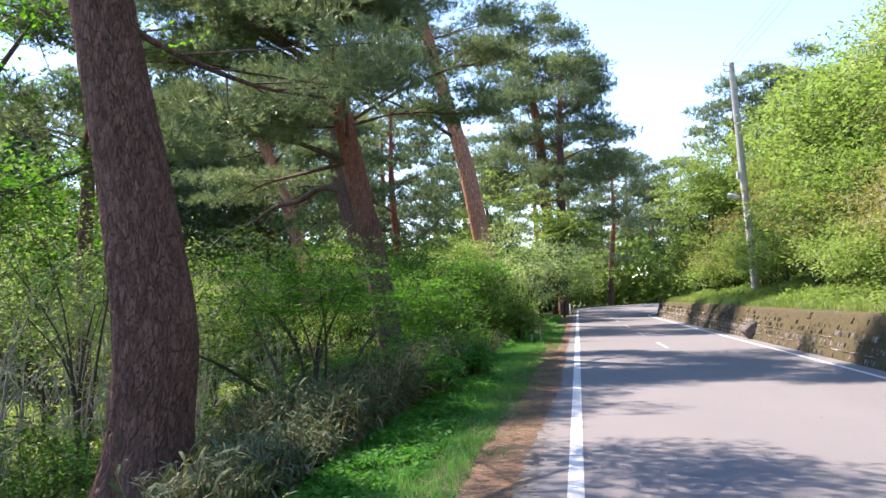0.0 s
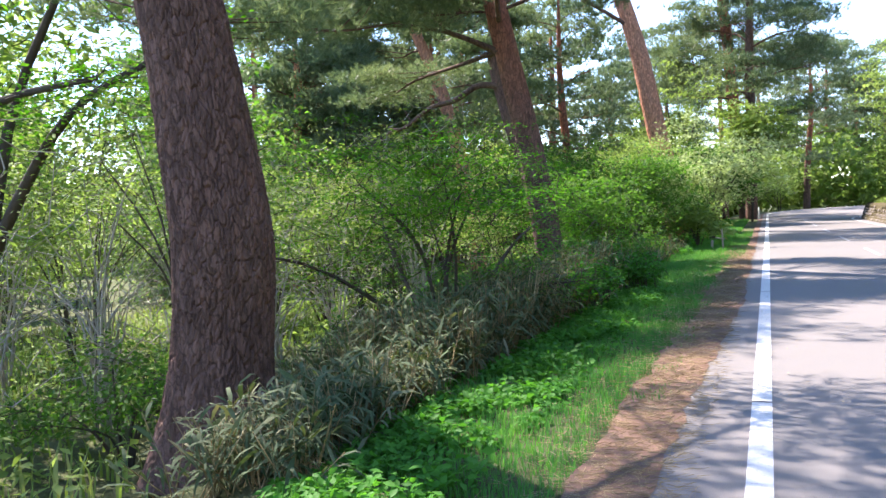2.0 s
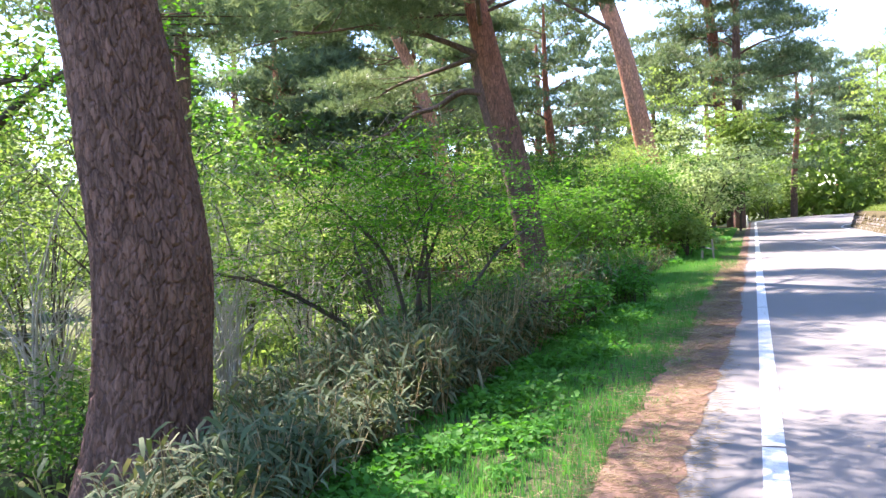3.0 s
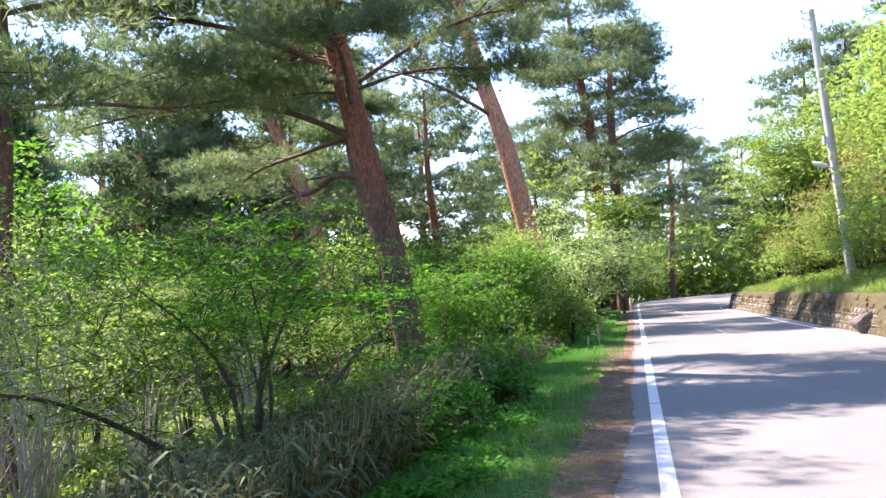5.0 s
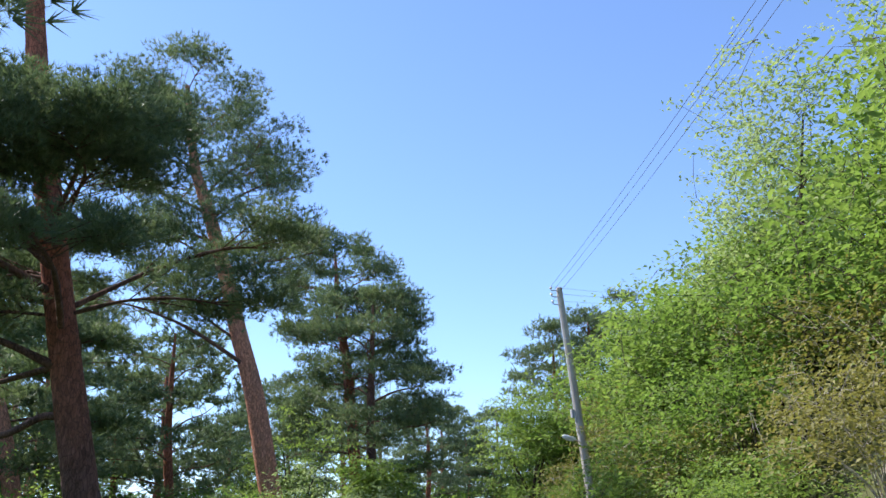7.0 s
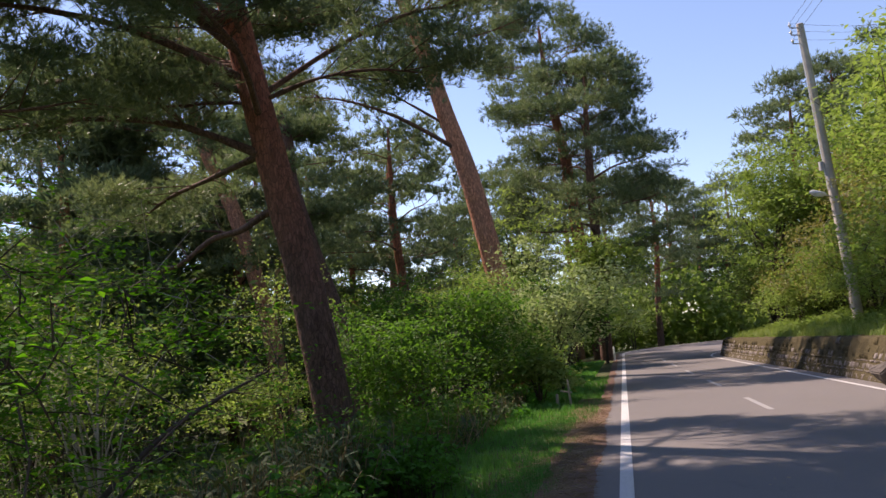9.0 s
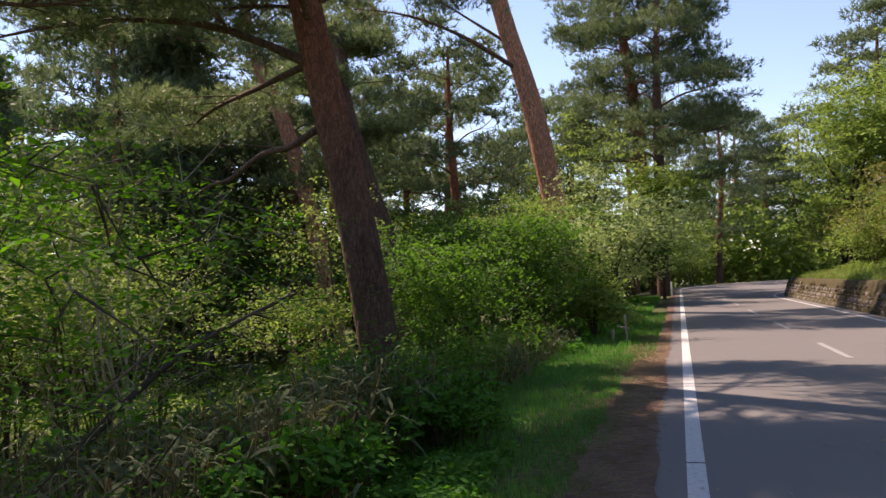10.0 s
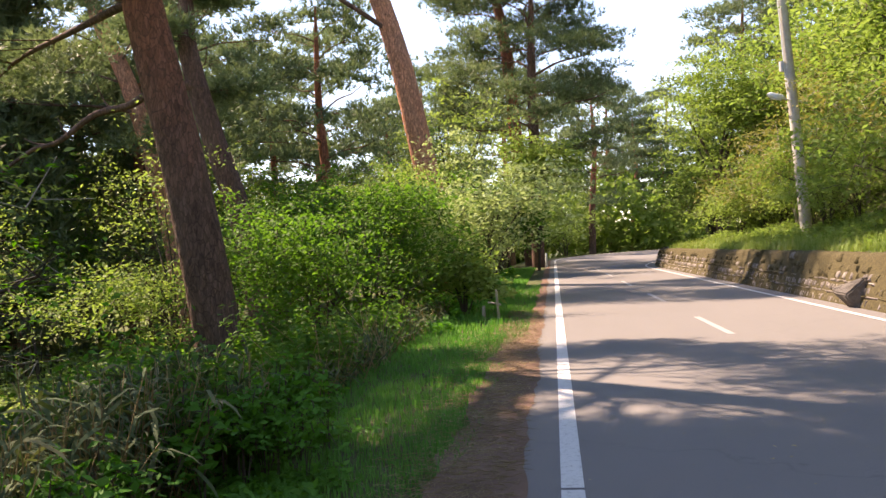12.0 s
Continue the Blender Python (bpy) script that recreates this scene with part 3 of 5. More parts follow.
def pine(at, trunk, radii, limbs, bark, label, seed, crown=(6.0, 2.6), tuft=(46, 9, 0.2, 0.017), plates=None, group="roadside pines", pad=(0.6, 0.18), spread=1.5, sides_per_limb=11, extra=(), needle=None, taper=(0.72, 1.5), low_share=1.0, bare=None):
    """A red pine: bent trunk, level limbs, flat pads of needles. trunk and extra limbs in metres from its root."""
    rg = np.random.default_rng(seed)
    root = thing("pine_tree", at, label, "tree", group)
    if plates:
        VF = plated_trunk(trunk, radii, *plates, seed)
    else:
        P = curve_through(trunk, 26)
        VF = tube(P, np.interp(np.linspace(0, 1, 26), np.linspace(0, 1, len(radii)), radii), 14)
    part("trunk", VF, bark, root, smooth=True)
    P = curve_through(trunk, 60)
    top = P[-1][2]
    A_all, B_all = [], []
    z0, reach = crown
    az = rg.uniform(0, 6.28)
    shapes = []
    for i in range(limbs):
        z = z0 + (top - z0) * ((i + rg.uniform(0.2, 0.8)) / limbs) ** low_share
        if bare and bare[0] < z < bare[1]:
            z -= bare[1] - bare[0]
        o = P[np.argmin(np.abs(P[:, 2] - z))]
        az += 2.4 + rg.uniform(-0.5, 0.5)
        f = (z - z0) / (top - z0)
        L = reach * (1.05 - taper[0] * f ** taper[1]) * rg.uniform(0.65, 1.15) * (0.7 + 0.3 * min(1, f * 5))
        d = np.array((math.cos(az), math.sin(az), 0))
        w = np.array((-d[1], d[0], 0)) * rg.uniform(-0.25, 0.25)
        rise = rg.uniform(-0.12, 0.28) + 0.35 * f
        shapes.append((np.array([o, o + L * (0.35 * d + 0.4 * w) + UP * L * (rise * 0.5 + 0.02), o + L * (0.7 * d + 0.6 * w) + UP * L * rise * 0.75, o + L * d + UP * L * (rise + rg.uniform(-0.05, 0.1))]), L))
    for pts in extra:
        shapes.append((np.asarray(pts, float), float(np.linalg.norm(np.asarray(pts[-1]) - np.asarray(pts[0])))))
    for pts, L in shapes:
        line = curve_through(pts, 12)
        r = 0.012 * L + 0.012
        part("limb", tube(line, np.linspace(r, 0.012, 12) * (1 + 0.2 * rg.normal(size=12) * 0.5), 6), LIMB_BARK, root, smooth=True)
        a, b = pads_on(line, sides_per_limb, spread * min(1.2, L / 2.2), rg, 0.2)
        A_all.append(a)
        B_all.append(b)
    A, B = np.concatenate(A_all), np.concatenate(B_all)
    tagged(part("branchlet_growth", twigs(A, B, 0.016, 0.006), LIMB_BARK, root), kind="stuff")
    per, k, length, width = tuft
    part("crown", pad_tufts(B, per, pad[0], pad[1], k, length, width, rg), needle or NEEDLE, root)
    return root


def leafy(at, height, radius, stems, lobes, sprays, per_spray, leaf, material, label, seed, name="shrub", category="shrub", group="roadside shrubs", bark=None, stem_r=0.03, low=0.25, spray=0.3, lean=(0, 0), flat=0.4, lw=0.5, tilt=0.45):
    """A shrub or small broad-leaved tree: forking stems, twigs, and sprays of single leaves gathered in uneven lobes."""
    rg = np.random.default_rng(seed)
    root = thing(name, at, label, category, group)
    tips = []
    lob = []
    for i in range(lobes):
        a, e = rg.uniform(0, 6.28), rg.uniform(-0.55, 1.0)
        c = math.sqrt(max(0.0, 1 - min(1, abs(e)) ** 2))
        q = rg.uniform(0.45, 0.95)
        lob.append((lean[0] + radius * c * math.cos(a) * q, lean[1] + radius * c * math.sin(a) * q, height * (low + (1 - low) * (0.5 + 0.48 * e * q))))
    lob = np.array(lob)
    for i in range(stems):
        a = rg.uniform(0, 6.28)
        foot = np.array((math.cos(a), math.sin(a), 0)) * rg.uniform(0.0, 0.06) * radius
        tip = lob[i % lobes] * np.array((0.85, 0.85, 0.95))
        mid = (foot + tip) / 2 + np.array((-tip[0] * 0.22, -tip[1] * 0.22, height * 0.06)) + rg.normal(size=3) * 0.06 * radius
        line = curve_through([foot - UP * 0.15, mid, tip], 9)
        r = stem_r * rg.uniform(0.6, 1.1)
        part("stem", tube(line, np.linspace(r, r * 0.25, 9), 5), bark or TWIG, root, smooth=True)
        tips.append(line[3:])
    tips = np.concatenate(tips)
    L = lob[rg.integers(0, lobes, sprays)]
    C = L + np.clip(rg.normal(size=(sprays, 3)), -1.7, 1.7) * np.array((radius * 0.3, radius * 0.3, height * 0.1))
    C[:, 2] = np.maximum(C[:, 2], 0.12)
    # every twig leaves the nearest stem or an earlier twig's end, so that they fork
    C = C[np.argsort(np.min(np.linalg.norm(C[:, None] - tips[None], axis=2), 1))]
    grown, near = np.concatenate([tips, C]), np.empty_like(C)
    for i in range(sprays):
        d2 = np.sum((grown[: len(tips) + i] - C[i]) ** 2, 1) * rg.uniform(0.7, 1.3, len(tips) + i)
        near[i] = grown[np.argmin(d2)]
    tagged(part("twig_growth", twigs(near, C, 0.007 if stem_r < 0.05 else 0.012, 0.003), bark or TWIG, root), kind="stuff")
    off = np.clip(rg.normal(size=(sprays, per_spray, 3)), -1.5, 1.5) * np.array((spray, spray, spray * flat)) * 0.6
    part("foliage", leaves((C[:, None] + off).reshape(-1, 3), leaf, lw, tilt), material, root)
    return root


def gz(x, y):
    return float(ground_z(x, y))


def local(points, root):
    return [(p[0] - root[0], p[1] - root[1], p[2] - root[2]) for p in points]


# great pine beside the verge
r1 = (-4.3, 3.61, gz(-4.3, 3.61) - 0.05)
pine(r1, local([(-4.32, 3.61, r1[2]), (-4.18, 3.61, 0.6), (-4.13, 3.61, 1.3), (-4.22, 3.61, 2.1), (-4.35, 3.61, 2.95), (-4.5, 3.61, 3.8), (-4.65, 3.61, 4.7), (-4.95, 3.61, 7.0), (-5.1, 3.6, 10.0), (-5.0, 3.7, 13.5)], r1),
     [0.42, 0.39, 0.39, 0.37, 0.34, 0.32, 0.3, 0.26, 0.2, 0.08], 16, BARK_DARK, "great dark-barked pine with a bent furrowed trunk", 11, (7.8, 3.5), plates=(300, 760, 0.045, 0.034), spread=1.7, tuft=(84, 9, 0.15, 0.014),
     extra=[local([(-4.55, 3.4, 4.6), (-4.1, 4.0, 4.3), (-3.5, 4.9, 4.1), (-2.9, 5.7, 4.1)], r1), local([(-4.7, 3.4, 5.6), (-4.0, 4.3, 5.8), (-3.4, 5.2, 5.8), (-2.9, 5.9, 5.7)], r1),
            local([(-4.5, 3.4, 3.75), (-5.3, 4.4, 3.6), (-6.4, 6.0, 3.7), (-7.4, 7.4, 4.0)], r1)])
# added pine down the slope, trunk hidden: boughs spread to shade the undergrowth
r0 = (-10.1, 12.0, gz(-10.1, 12.0) - 0.05)
pine(r0, [(0, 0, 0), (-0.05, 0, 3.0), (0.05, 0.1, 6.0), (0.0, 0.2, 9.0), (-0.2, 0.3, 12.0)], [0.17, 0.16, 0.14, 0.11, 0.04], 12, BARK_DARK, "added pine down the slope, its dark boughs shading the undergrowth", 19, (6.0, 3.9), tuft=(62, 9, 0.19, 0.02), sides_per_limb=11, pad=(0.6, 0.2), spread=1.8)
# leaning pine behind the undergrowth
r2 = (-5.0, 18.6, gz(-5.0, 18.6) - 0.05)
pine(r2, local([(-4.93, 18.60, r2[2]), (-5.17, 18.60, 0.95), (-5.48, 18.60, 2.92), (-5.75, 18.60, 4.24), (-6.09, 18.60, 5.89), (-6.63, 18.60, 8.63), (-7.24, 18.60, 11.82), (-7.57, 18.60, 14.67), (-7.57, 18.60, 17.97)], r2),
     [0.36, 0.33, 0.31, 0.3, 0.28, 0.26, 0.23, 0.16, 0.06], 17, BARK_RED, "leaning red pine with dark lower bark", 12, (6.8, 4.4), taper=(0.9, 0.6), low_share=1.2, bare=(11.4, 14.8), plates=(90, 280, 0.07, 0.02), tuft=(80, 9, 0.19, 0.02), sides_per_limb=14, pad=(0.6, 0.2),
     extra=[local([(-6.14, 18.60, 6.00), (-5.70, 16.84, 6.66), (-5.26, 14.87, 6.55), (-4.82, 13.33, 6.22)], r2), local([(-5.92, 18.60, 5.23), (-7.68, 17.72, 6.00), (-9.87, 17.06, 6.11), (-12.07, 16.62, 5.78)], r2),
            local([(-6.25, 18.60, 6.44), (-4.60, 19.26, 7.54), (-3.29, 19.92, 8.20), (-2.41, 20.58, 8.42)], r2), local([(-5.92, 18.60, 5.45), (-7.68, 19.70, 5.34), (-9.43, 20.80, 5.23), (-10.53, 21.46, 4.90)], r2), local([(-6.3, 18.6, 6.8), (-7.6, 16.8, 7.4), (-9.0, 15.2, 7.5), (-10.4, 13.8, 7.3)], r2), local([(-6.6, 18.6, 8.4), (-8.2, 17.4, 8.9), (-10.2, 16.8, 9.0), (-12.4, 16.4, 8.8)], r2), local([(-6.6, 18.6, 8.0), (-8.0, 15.8, 8.6), (-9.4, 13.4, 8.8), (-10.6, 11.4, 8.5)], r2), local([(-6.8, 18.6, 9.4), (-8.8, 16.6, 10.0), (-10.8, 14.8, 10.2), (-12.4, 13.2, 10.0)], r2),
            local([(-6.2, 18.6, 6.6), (-8.2, 18.0, 7.0), (-10.2, 17.8, 7.1), (-11.8, 17.8, 6.8)], r2), local([(-6.4, 18.6, 7.4), (-6.9, 16.4, 8.0), (-7.2, 14.2, 8.2), (-7.3, 12.4, 8.0)], r2),
            local([(-6.4, 18.6, 7.6), (-6.2, 17.4, 8.3), (-6.0, 16.2, 8.7), (-5.7, 15.0, 8.8)], r2), local([(-6.6, 18.6, 8.3), (-5.7, 17.4, 9.0), (-5.0, 16.3, 9.3), (-4.5, 15.2, 9.3)], r2), local([(-6.3, 18.6, 7.2), (-7.0, 17.2, 7.9), (-7.8, 16.0, 8.3), (-8.4, 14.9, 8.3)], r2), local([(-6.7, 18.6, 9.0), (-7.2, 17.2, 9.8), (-7.6, 16.0, 10.1), (-8.0, 15.0, 10.2)], r2)])
r3 = (-3.6, 36.0, gz(-3.6, 36) - 0.05)
pine(r3, local([(-3.5, 36, r3[2]), (-4.1, 36, 3.0), (-4.42, 36, 4.6), (-5.05, 36, 8.0), (-5.8, 36, 10.7), (-6.47, 36, 13.4), (-7.43, 36, 16.6), (-7.9, 36, 18.2), (-8.4, 36, 22)], r3),
     [0.46, 0.43, 0.41, 0.37, 0.34, 0.3, 0.26, 0.2, 0.08], 18, BARK_ORANGE, "tall leaning red pine with orange flaking bark", 13, (13.0, 4.8), (46, 8, 0.24, 0.027), plates=(64, 240, 0.14, 0.025), pad=(0.68, 0.24), spread=2.0, sides_per_limb=12,
     extra=[local([(-5.3, 36, 9.0), (-7.2, 34.5, 10.2), (-9.0, 33.5, 10.9), (-10.8, 33.0, 11.2)], r3), local([(-6.3, 36, 12.9), (-5.0, 35.6, 13.3), (-3.6, 35.4, 13.4), (-2.0, 35.6, 13.9)], r3), local([(-6.6, 36, 14.0), (-5.4, 36.6, 14.5), (-4.2, 36.8, 14.8), (-2.9, 37.0, 15.2)], r3), local([(-7.0, 36, 15.4), (-6.0, 35.2, 16.0), (-4.8, 34.8, 16.4), (-3.4, 34.6, 16.6)], r3), local([(-7.4, 36, 16.6), (-6.4, 36.4, 17.4), (-5.4, 36.6, 17.9), (-4.3, 36.6, 18.2)], r3), local([(-7.6, 36, 17.4), (-8.6, 35.4, 18.2), (-9.6, 35.0, 18.7), (-10.8, 34.8, 18.9)], r3),
            local([(-5.6, 36, 10.0), (-7.0, 35.6, 11.0), (-8.2, 35.2, 11.8), (-9.4, 35.0, 12.2)], r3), local([(-6.0, 36, 11.4), (-7.2, 36.5, 12.5), (-8.4, 36.8, 13.1), (-9.8, 37.0, 13.4)], r3), local([(-6.4, 36, 13.0), (-7.6, 35.8, 14.0), (-8.8, 35.6, 14.6), (-10.2, 35.6, 14.8)], r3)])
r4 = (-1.4, 56.0, gz(-1.4, 56) - 0.05)
pine(r4, local([(-1.3, 56, r4[2]), (-1.8, 56, 6.2), (-2.25, 56, 13), (-2.77, 56, 16.5), (-3.0, 56, 21)], r4), [0.42, 0.38, 0.32, 0.24, 0.06], 27, BARK_RED, "tall red pine with layered dark crown", 14, (7.8, 5.2), (36, 7, 0.3, 0.042), pad=(0.8, 0.24), spread=2.3, sides_per_limb=12)
r5 = (-1.0, 52.5, gz(-1.0, 52.5) - 0.05)
pine(r5, local([(-0.9, 52.5, r5[2]), (-0.8, 52.5, 5), (-0.75, 52.5, 10), (-0.5, 52.5, 16.5)], r5), [0.36, 0.32, 0.26, 0.06], 23, BARK_DARK, "dark upright pine close to the road's edge", 15, (6.2, 5.2), (36, 7, 0.3, 0.042), pad=(0.8, 0.24), spread=2.3, sides_per_limb=12)
r6 = (-11.5, 31.0, gz(-11.5, 31) - 0.05)
pine(r6, local([(-11.1, 31, r6[2]), (-11.45, 31, 2), (-11.95, 31, 4.4), (-12.65, 31, 6.9), (-13.75, 31, 9.7), (-14.4, 31, 14)], r6), [0.34, 0.31, 0.28, 0.26, 0.2, 0.06], 18, BARK_ORANGE, "crooked orange-barked pine standing down the slope", 16, (6.2, 3.7), (36, 8, 0.26, 0.03), pad=(0.75, 0.22), spread=2.0)
r7 = (-7.7, 26.7, gz(-7.7, 26.7) - 0.05)
t7 = pine(r7, local([(-7.1, 26.7, r7[2]), (-7.58, 26.7, 2.0), (-8.33, 26.7, 4.6), (-8.8, 26.7, 6.6), (-8.8, 26.7, 7.8), (-9.0, 26.7, 8.8)], r7), [0.34, 0.31, 0.28, 0.24, 0.18, 0.06], 4, BARK_DARK, "dark pine with a long dead limb", 17, (6.6, 1.8), (34, 8, 0.26, 0.03), pad=(0.8, 0.2), spread=1.8)
dead = curve_through(local([(-8.4, 26.6, 5.6), (-9.3, 26.4, 5.75), (-10.2, 26.3, 5.3), (-11.1, 26.2, 5.1), (-12.0, 26.1, 4.5), (-12.7, 26.0, 4.3), (-13.6, 26.0, 3.75)], r7), 30)
part("dead_limb", tube(dead, np.linspace(0.13, 0.035, 30), 7), LIMB_BARK, t7, "long bare crooked dead limb", smooth=True)
for k, (dx, dz) in enumerate(((-0.5, 0.7), (-0.7, -0.35), (-0.4, 0.5), (-0.8, 0.25), (-0.5, -0.4))):
    s0 = dead[12 + 3 * k]
    part("dead_branch", tube(curve_through([s0, s0 + np.array((dx * 0.5, 0.1, dz * 0.3)), s0 + np.array((dx, 0.2, dz))], 6), np.linspace(0.035, 0.01, 6), 5), LIMB_BARK, t7, smooth=True)

# pines of the wood behind: a few kinds, then copies turned and scaled
kinds = []
for i, (h, z0, reach, limbs, lean) in enumerate([(17, 6.5, 4.6, 24, 0.8), (15, 5.0, 4.2, 20, -0.6), (19, 8.5, 5.0, 22, 0.3), (11, 2.4, 3.2, 18, 0.3)]):
    x, y = [(-17.0, 44.0), (-10.5, 47.0), (-23.0, 56.0), (-15.5, 52.0)][i]
    kinds.append(pine((x, y, gz(x, y) - 0.1), [(0, 0, 0), (lean * 0.3, 0.1, h * 0.3), (lean, 0.2, h * 0.65), (lean * 0.8, 0, h)], [0.33, 0.28, 0.2, 0.05], limbs, BARK_RED if i else BARK_ORANGE, "red pine of the wood with flat tiers of needles", 30 + i, (z0, reach), (16, 6, 0.44, 0.07), group="pines of the wood", pad=(0.85, 0.22), spread=2.1, sides_per_limb=7, needle=NEEDLE_FAR))
spots = [(-20, 31), (-30, 44), (-15, 60), (-8, 70), (-42, 52), (-26, 74), (-3.5, 78), (3.4, 84.5), (-12, 90), (8.5, 101), (6.5, 104), (11.5, 99), (16, 103), (-1, 98), (9.5, 108), (13.5, 106), (20, 106)]
for i, (x, y) in enumerate(spots):
    k = kinds[(i * 2 + i // 3) % 3]
    sc = 0.85 + 0.35 * ((i * 37) % 11) / 11
    copy_thing(k, pose(x, y, gz(x, y) - 0.1, 0, 0, i * 77) @ Matrix.Scale(sc, 4))
for i, (x, y, sc) in enumerate([(-26, 50, 1.3), (-11.5, 66, 1.2), (-30, 36, 1.2), (-14.5, 36, 1.05), (-18.0, 33, 1.15)]):
    copy_thing(kinds[3], pose(x, y, gz(x, y) - 0.1, 0, 0, i * 59) @ Matrix.Scale(sc, 4))
for i, (x, y, sc) in enumerate([(11.9, 57.5, 0.92), (14.0, 57.5, 0.78), (16.6, 58.5, 0.85)]):
    copy_thing(kinds[(i + 1) % 3], pose(x, y, gz(x, y) - 0.2, 0, 0, i * 63) @ Matrix.Scale(sc, 4))


def cedar(at, h, r, seed):
    """A dark spire-shaped conifer: whorls of drooping boughs along one stem."""
    rg = np.random.default_rng(seed)
    root = thing("cedar_tree", at, "dark green spire-shaped conifer of the far wood", "tree", "far conifers")
    part("trunk", tube([(0, 0, 0), (0, 0, h * 0.5), (0, 0, h)], [0.25, 0.16, 0.02], 8), BARK_DARK, root, smooth=True)
    n = 240
    f = rg.uniform(0, 1, n) ** 0.8
    a = rg.uniform(0, 6.28, n)
    z = h * (0.08 + 0.92 * f)
    L = r * (1 - f) ** 0.75 * rg.uniform(0.5, 1.1, n) + 0.15
    A = np.stack([np.zeros(n), np.zeros(n), z], 1)
    B = A + np.stack([np.cos(a) * L, np.sin(a) * L, -0.18 * L + rg.uniform(0, 0.3, n)], 1)
    tagged(part("bough_growth", twigs(A, B, 0.03, 0.008), BARK_DARK, root), kind="stuff")
    part("crown", pad_tufts(np.concatenate([B, (A + 2 * B) / 3]), 6, 0.45, 0.3, 5, 0.42, 0.09, rg), NEEDLE_FAR, root)
    return root


c0 = cedar((-22, 34, gz(-22, 34) - 0.1), 11, 2.6, 5)
for i, (x, y) in enumerate([(-27, 31), (-31, 36), (-36, 30), (-42, 38), (-36, 44), (-38, 22), (-20.5, 33), (-24, 39), (-23.5, 29), (-17.5, 32), (-15.5, 29.5), (-16, 37)]):
    copy_thing(c0, pose(x, y, gz(x, y) - 0.1, 0, 0, i * 50) @ Matrix.Scale(0.8 + 0.08 * (i % 5) + (0.1 if i > 5 else 0), 4))

# ---- shrubs along the left verge ----
def sh(x, y, *a, **k):
    return leafy((x, y, gz(x, y) - 0.03), *a, **k)


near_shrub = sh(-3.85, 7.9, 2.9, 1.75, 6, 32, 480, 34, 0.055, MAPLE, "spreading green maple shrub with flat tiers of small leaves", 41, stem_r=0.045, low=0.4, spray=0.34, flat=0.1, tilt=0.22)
rg = np.random.default_rng(5)
for pts in ([(0, 0, 0.1), (0.2, 0.9, 0.8), (0.45, 2.0, 1.5), (0.8, 3.2, 1.9)], [(0, 0, 0.1), (-0.7, 0.5, 0.9), (-1.4, 1.3, 1.7), (-1.9, 2.3, 2.1)], [(0, 0, 0.1), (0.7, -0.3, 0.7), (1.3, -0.5, 1.0), (1.9, -0.6, 1.1)], [(0, 0, 0.1), (-0.6, -0.8, 0.9), (-1.1, -1.5, 1.4), (-1.6, -2.2, 1.6)]):
    arc = curve_through(pts, 14)
    part("arching_stem", tube(arc, np.linspace(0.04, 0.01, 14), 6), TWIG, near_shrub, smooth=True)
    ends = np.repeat(arc[5:], 6, 0) + rg.normal(size=(54, 3)) * np.array((0.28, 0.28, 0.12))
    tagged(part("twig_growth", twigs(np.repeat(arc[5:], 6, 0), ends, 0.006, 0.003), TWIG, near_shrub), kind="stuff")
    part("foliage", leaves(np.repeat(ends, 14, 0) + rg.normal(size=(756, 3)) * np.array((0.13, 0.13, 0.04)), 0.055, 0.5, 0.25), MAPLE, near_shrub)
# maple with low limbs; its unseen upper crown is added to shade the verge
maple = leafy((-10.0, 6.0, gz(-10.0, 6.0)), 11.5, 4.0, 5, 30, 640, 18, 0.1, MAPLE, "broad maple with dark limbs hanging over the slope, unseen crown raised for shade", 90, "maple_tree", "tree", "broad-leaved trees", stem_r=0.14, low=0.4, spray=0.6, flat=0.14, tilt=0.3)
for pts in ([(0, 0, 1.6), (1.2, -0.1, 3.2), (2.4, -0.2, 4.3), (4.1, -0.1, 4.9)], [(0, 0, 2.0), (0.9, -0.9, 3.6), (2.1, -1.2, 4.2), (3.4, -1.0, 4.4)]):
    line = curve_through(pts, 14)
    part("limb", tube(line, np.linspace(0.1, 0.025, 14), 8), TWIG, maple, smooth=True)
    ends = np.repeat(line[6:], 7, 0) + np.random.default_rng(4).normal(size=(56, 3)) * np.array((0.4, 0.4, 0.14))
    tagged(part("twig_growth", twigs(np.repeat(line[6:], 7, 0), ends, 0.008, 0.003), TWIG, maple), kind="stuff")
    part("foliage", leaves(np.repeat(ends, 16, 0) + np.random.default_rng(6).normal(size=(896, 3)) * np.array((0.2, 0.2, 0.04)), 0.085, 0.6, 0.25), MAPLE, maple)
sh(-7.4, 14.2, 2.4, 1.3, 8, 12, 110, 14, 0.08, LEAF_GREEN, "thin green shrub behind the bamboo grass", 42, stem_r=0.025, low=0.2, flat=0.2)
sh(-4.2, 42.0, 9.0, 2.2, 7, 18, 420, 16, 0.17, LEAF_LIGHT, "tall fresh green tree beside the dark pines", 40, "broadleaf_tree", "tree", "broad-leaved trees", stem_r=0.08, low=0.2, spray=0.45, flat=0.25)
sh(-1.75, 28.0, 4.1, 1.9, 10, 18, 540, 18, 0.12, LEAF_PALE, "pale green shrub with silvery young leaves", 43, stem_r=0.035, low=0.1, spray=0.34)
sh(-3.7, 23.6, 3.4, 1.7, 9, 16, 440, 20, 0.105, LEAF_GREEN, "fresh green shrub with many thin stems", 44, stem_r=0.03, low=0.05)
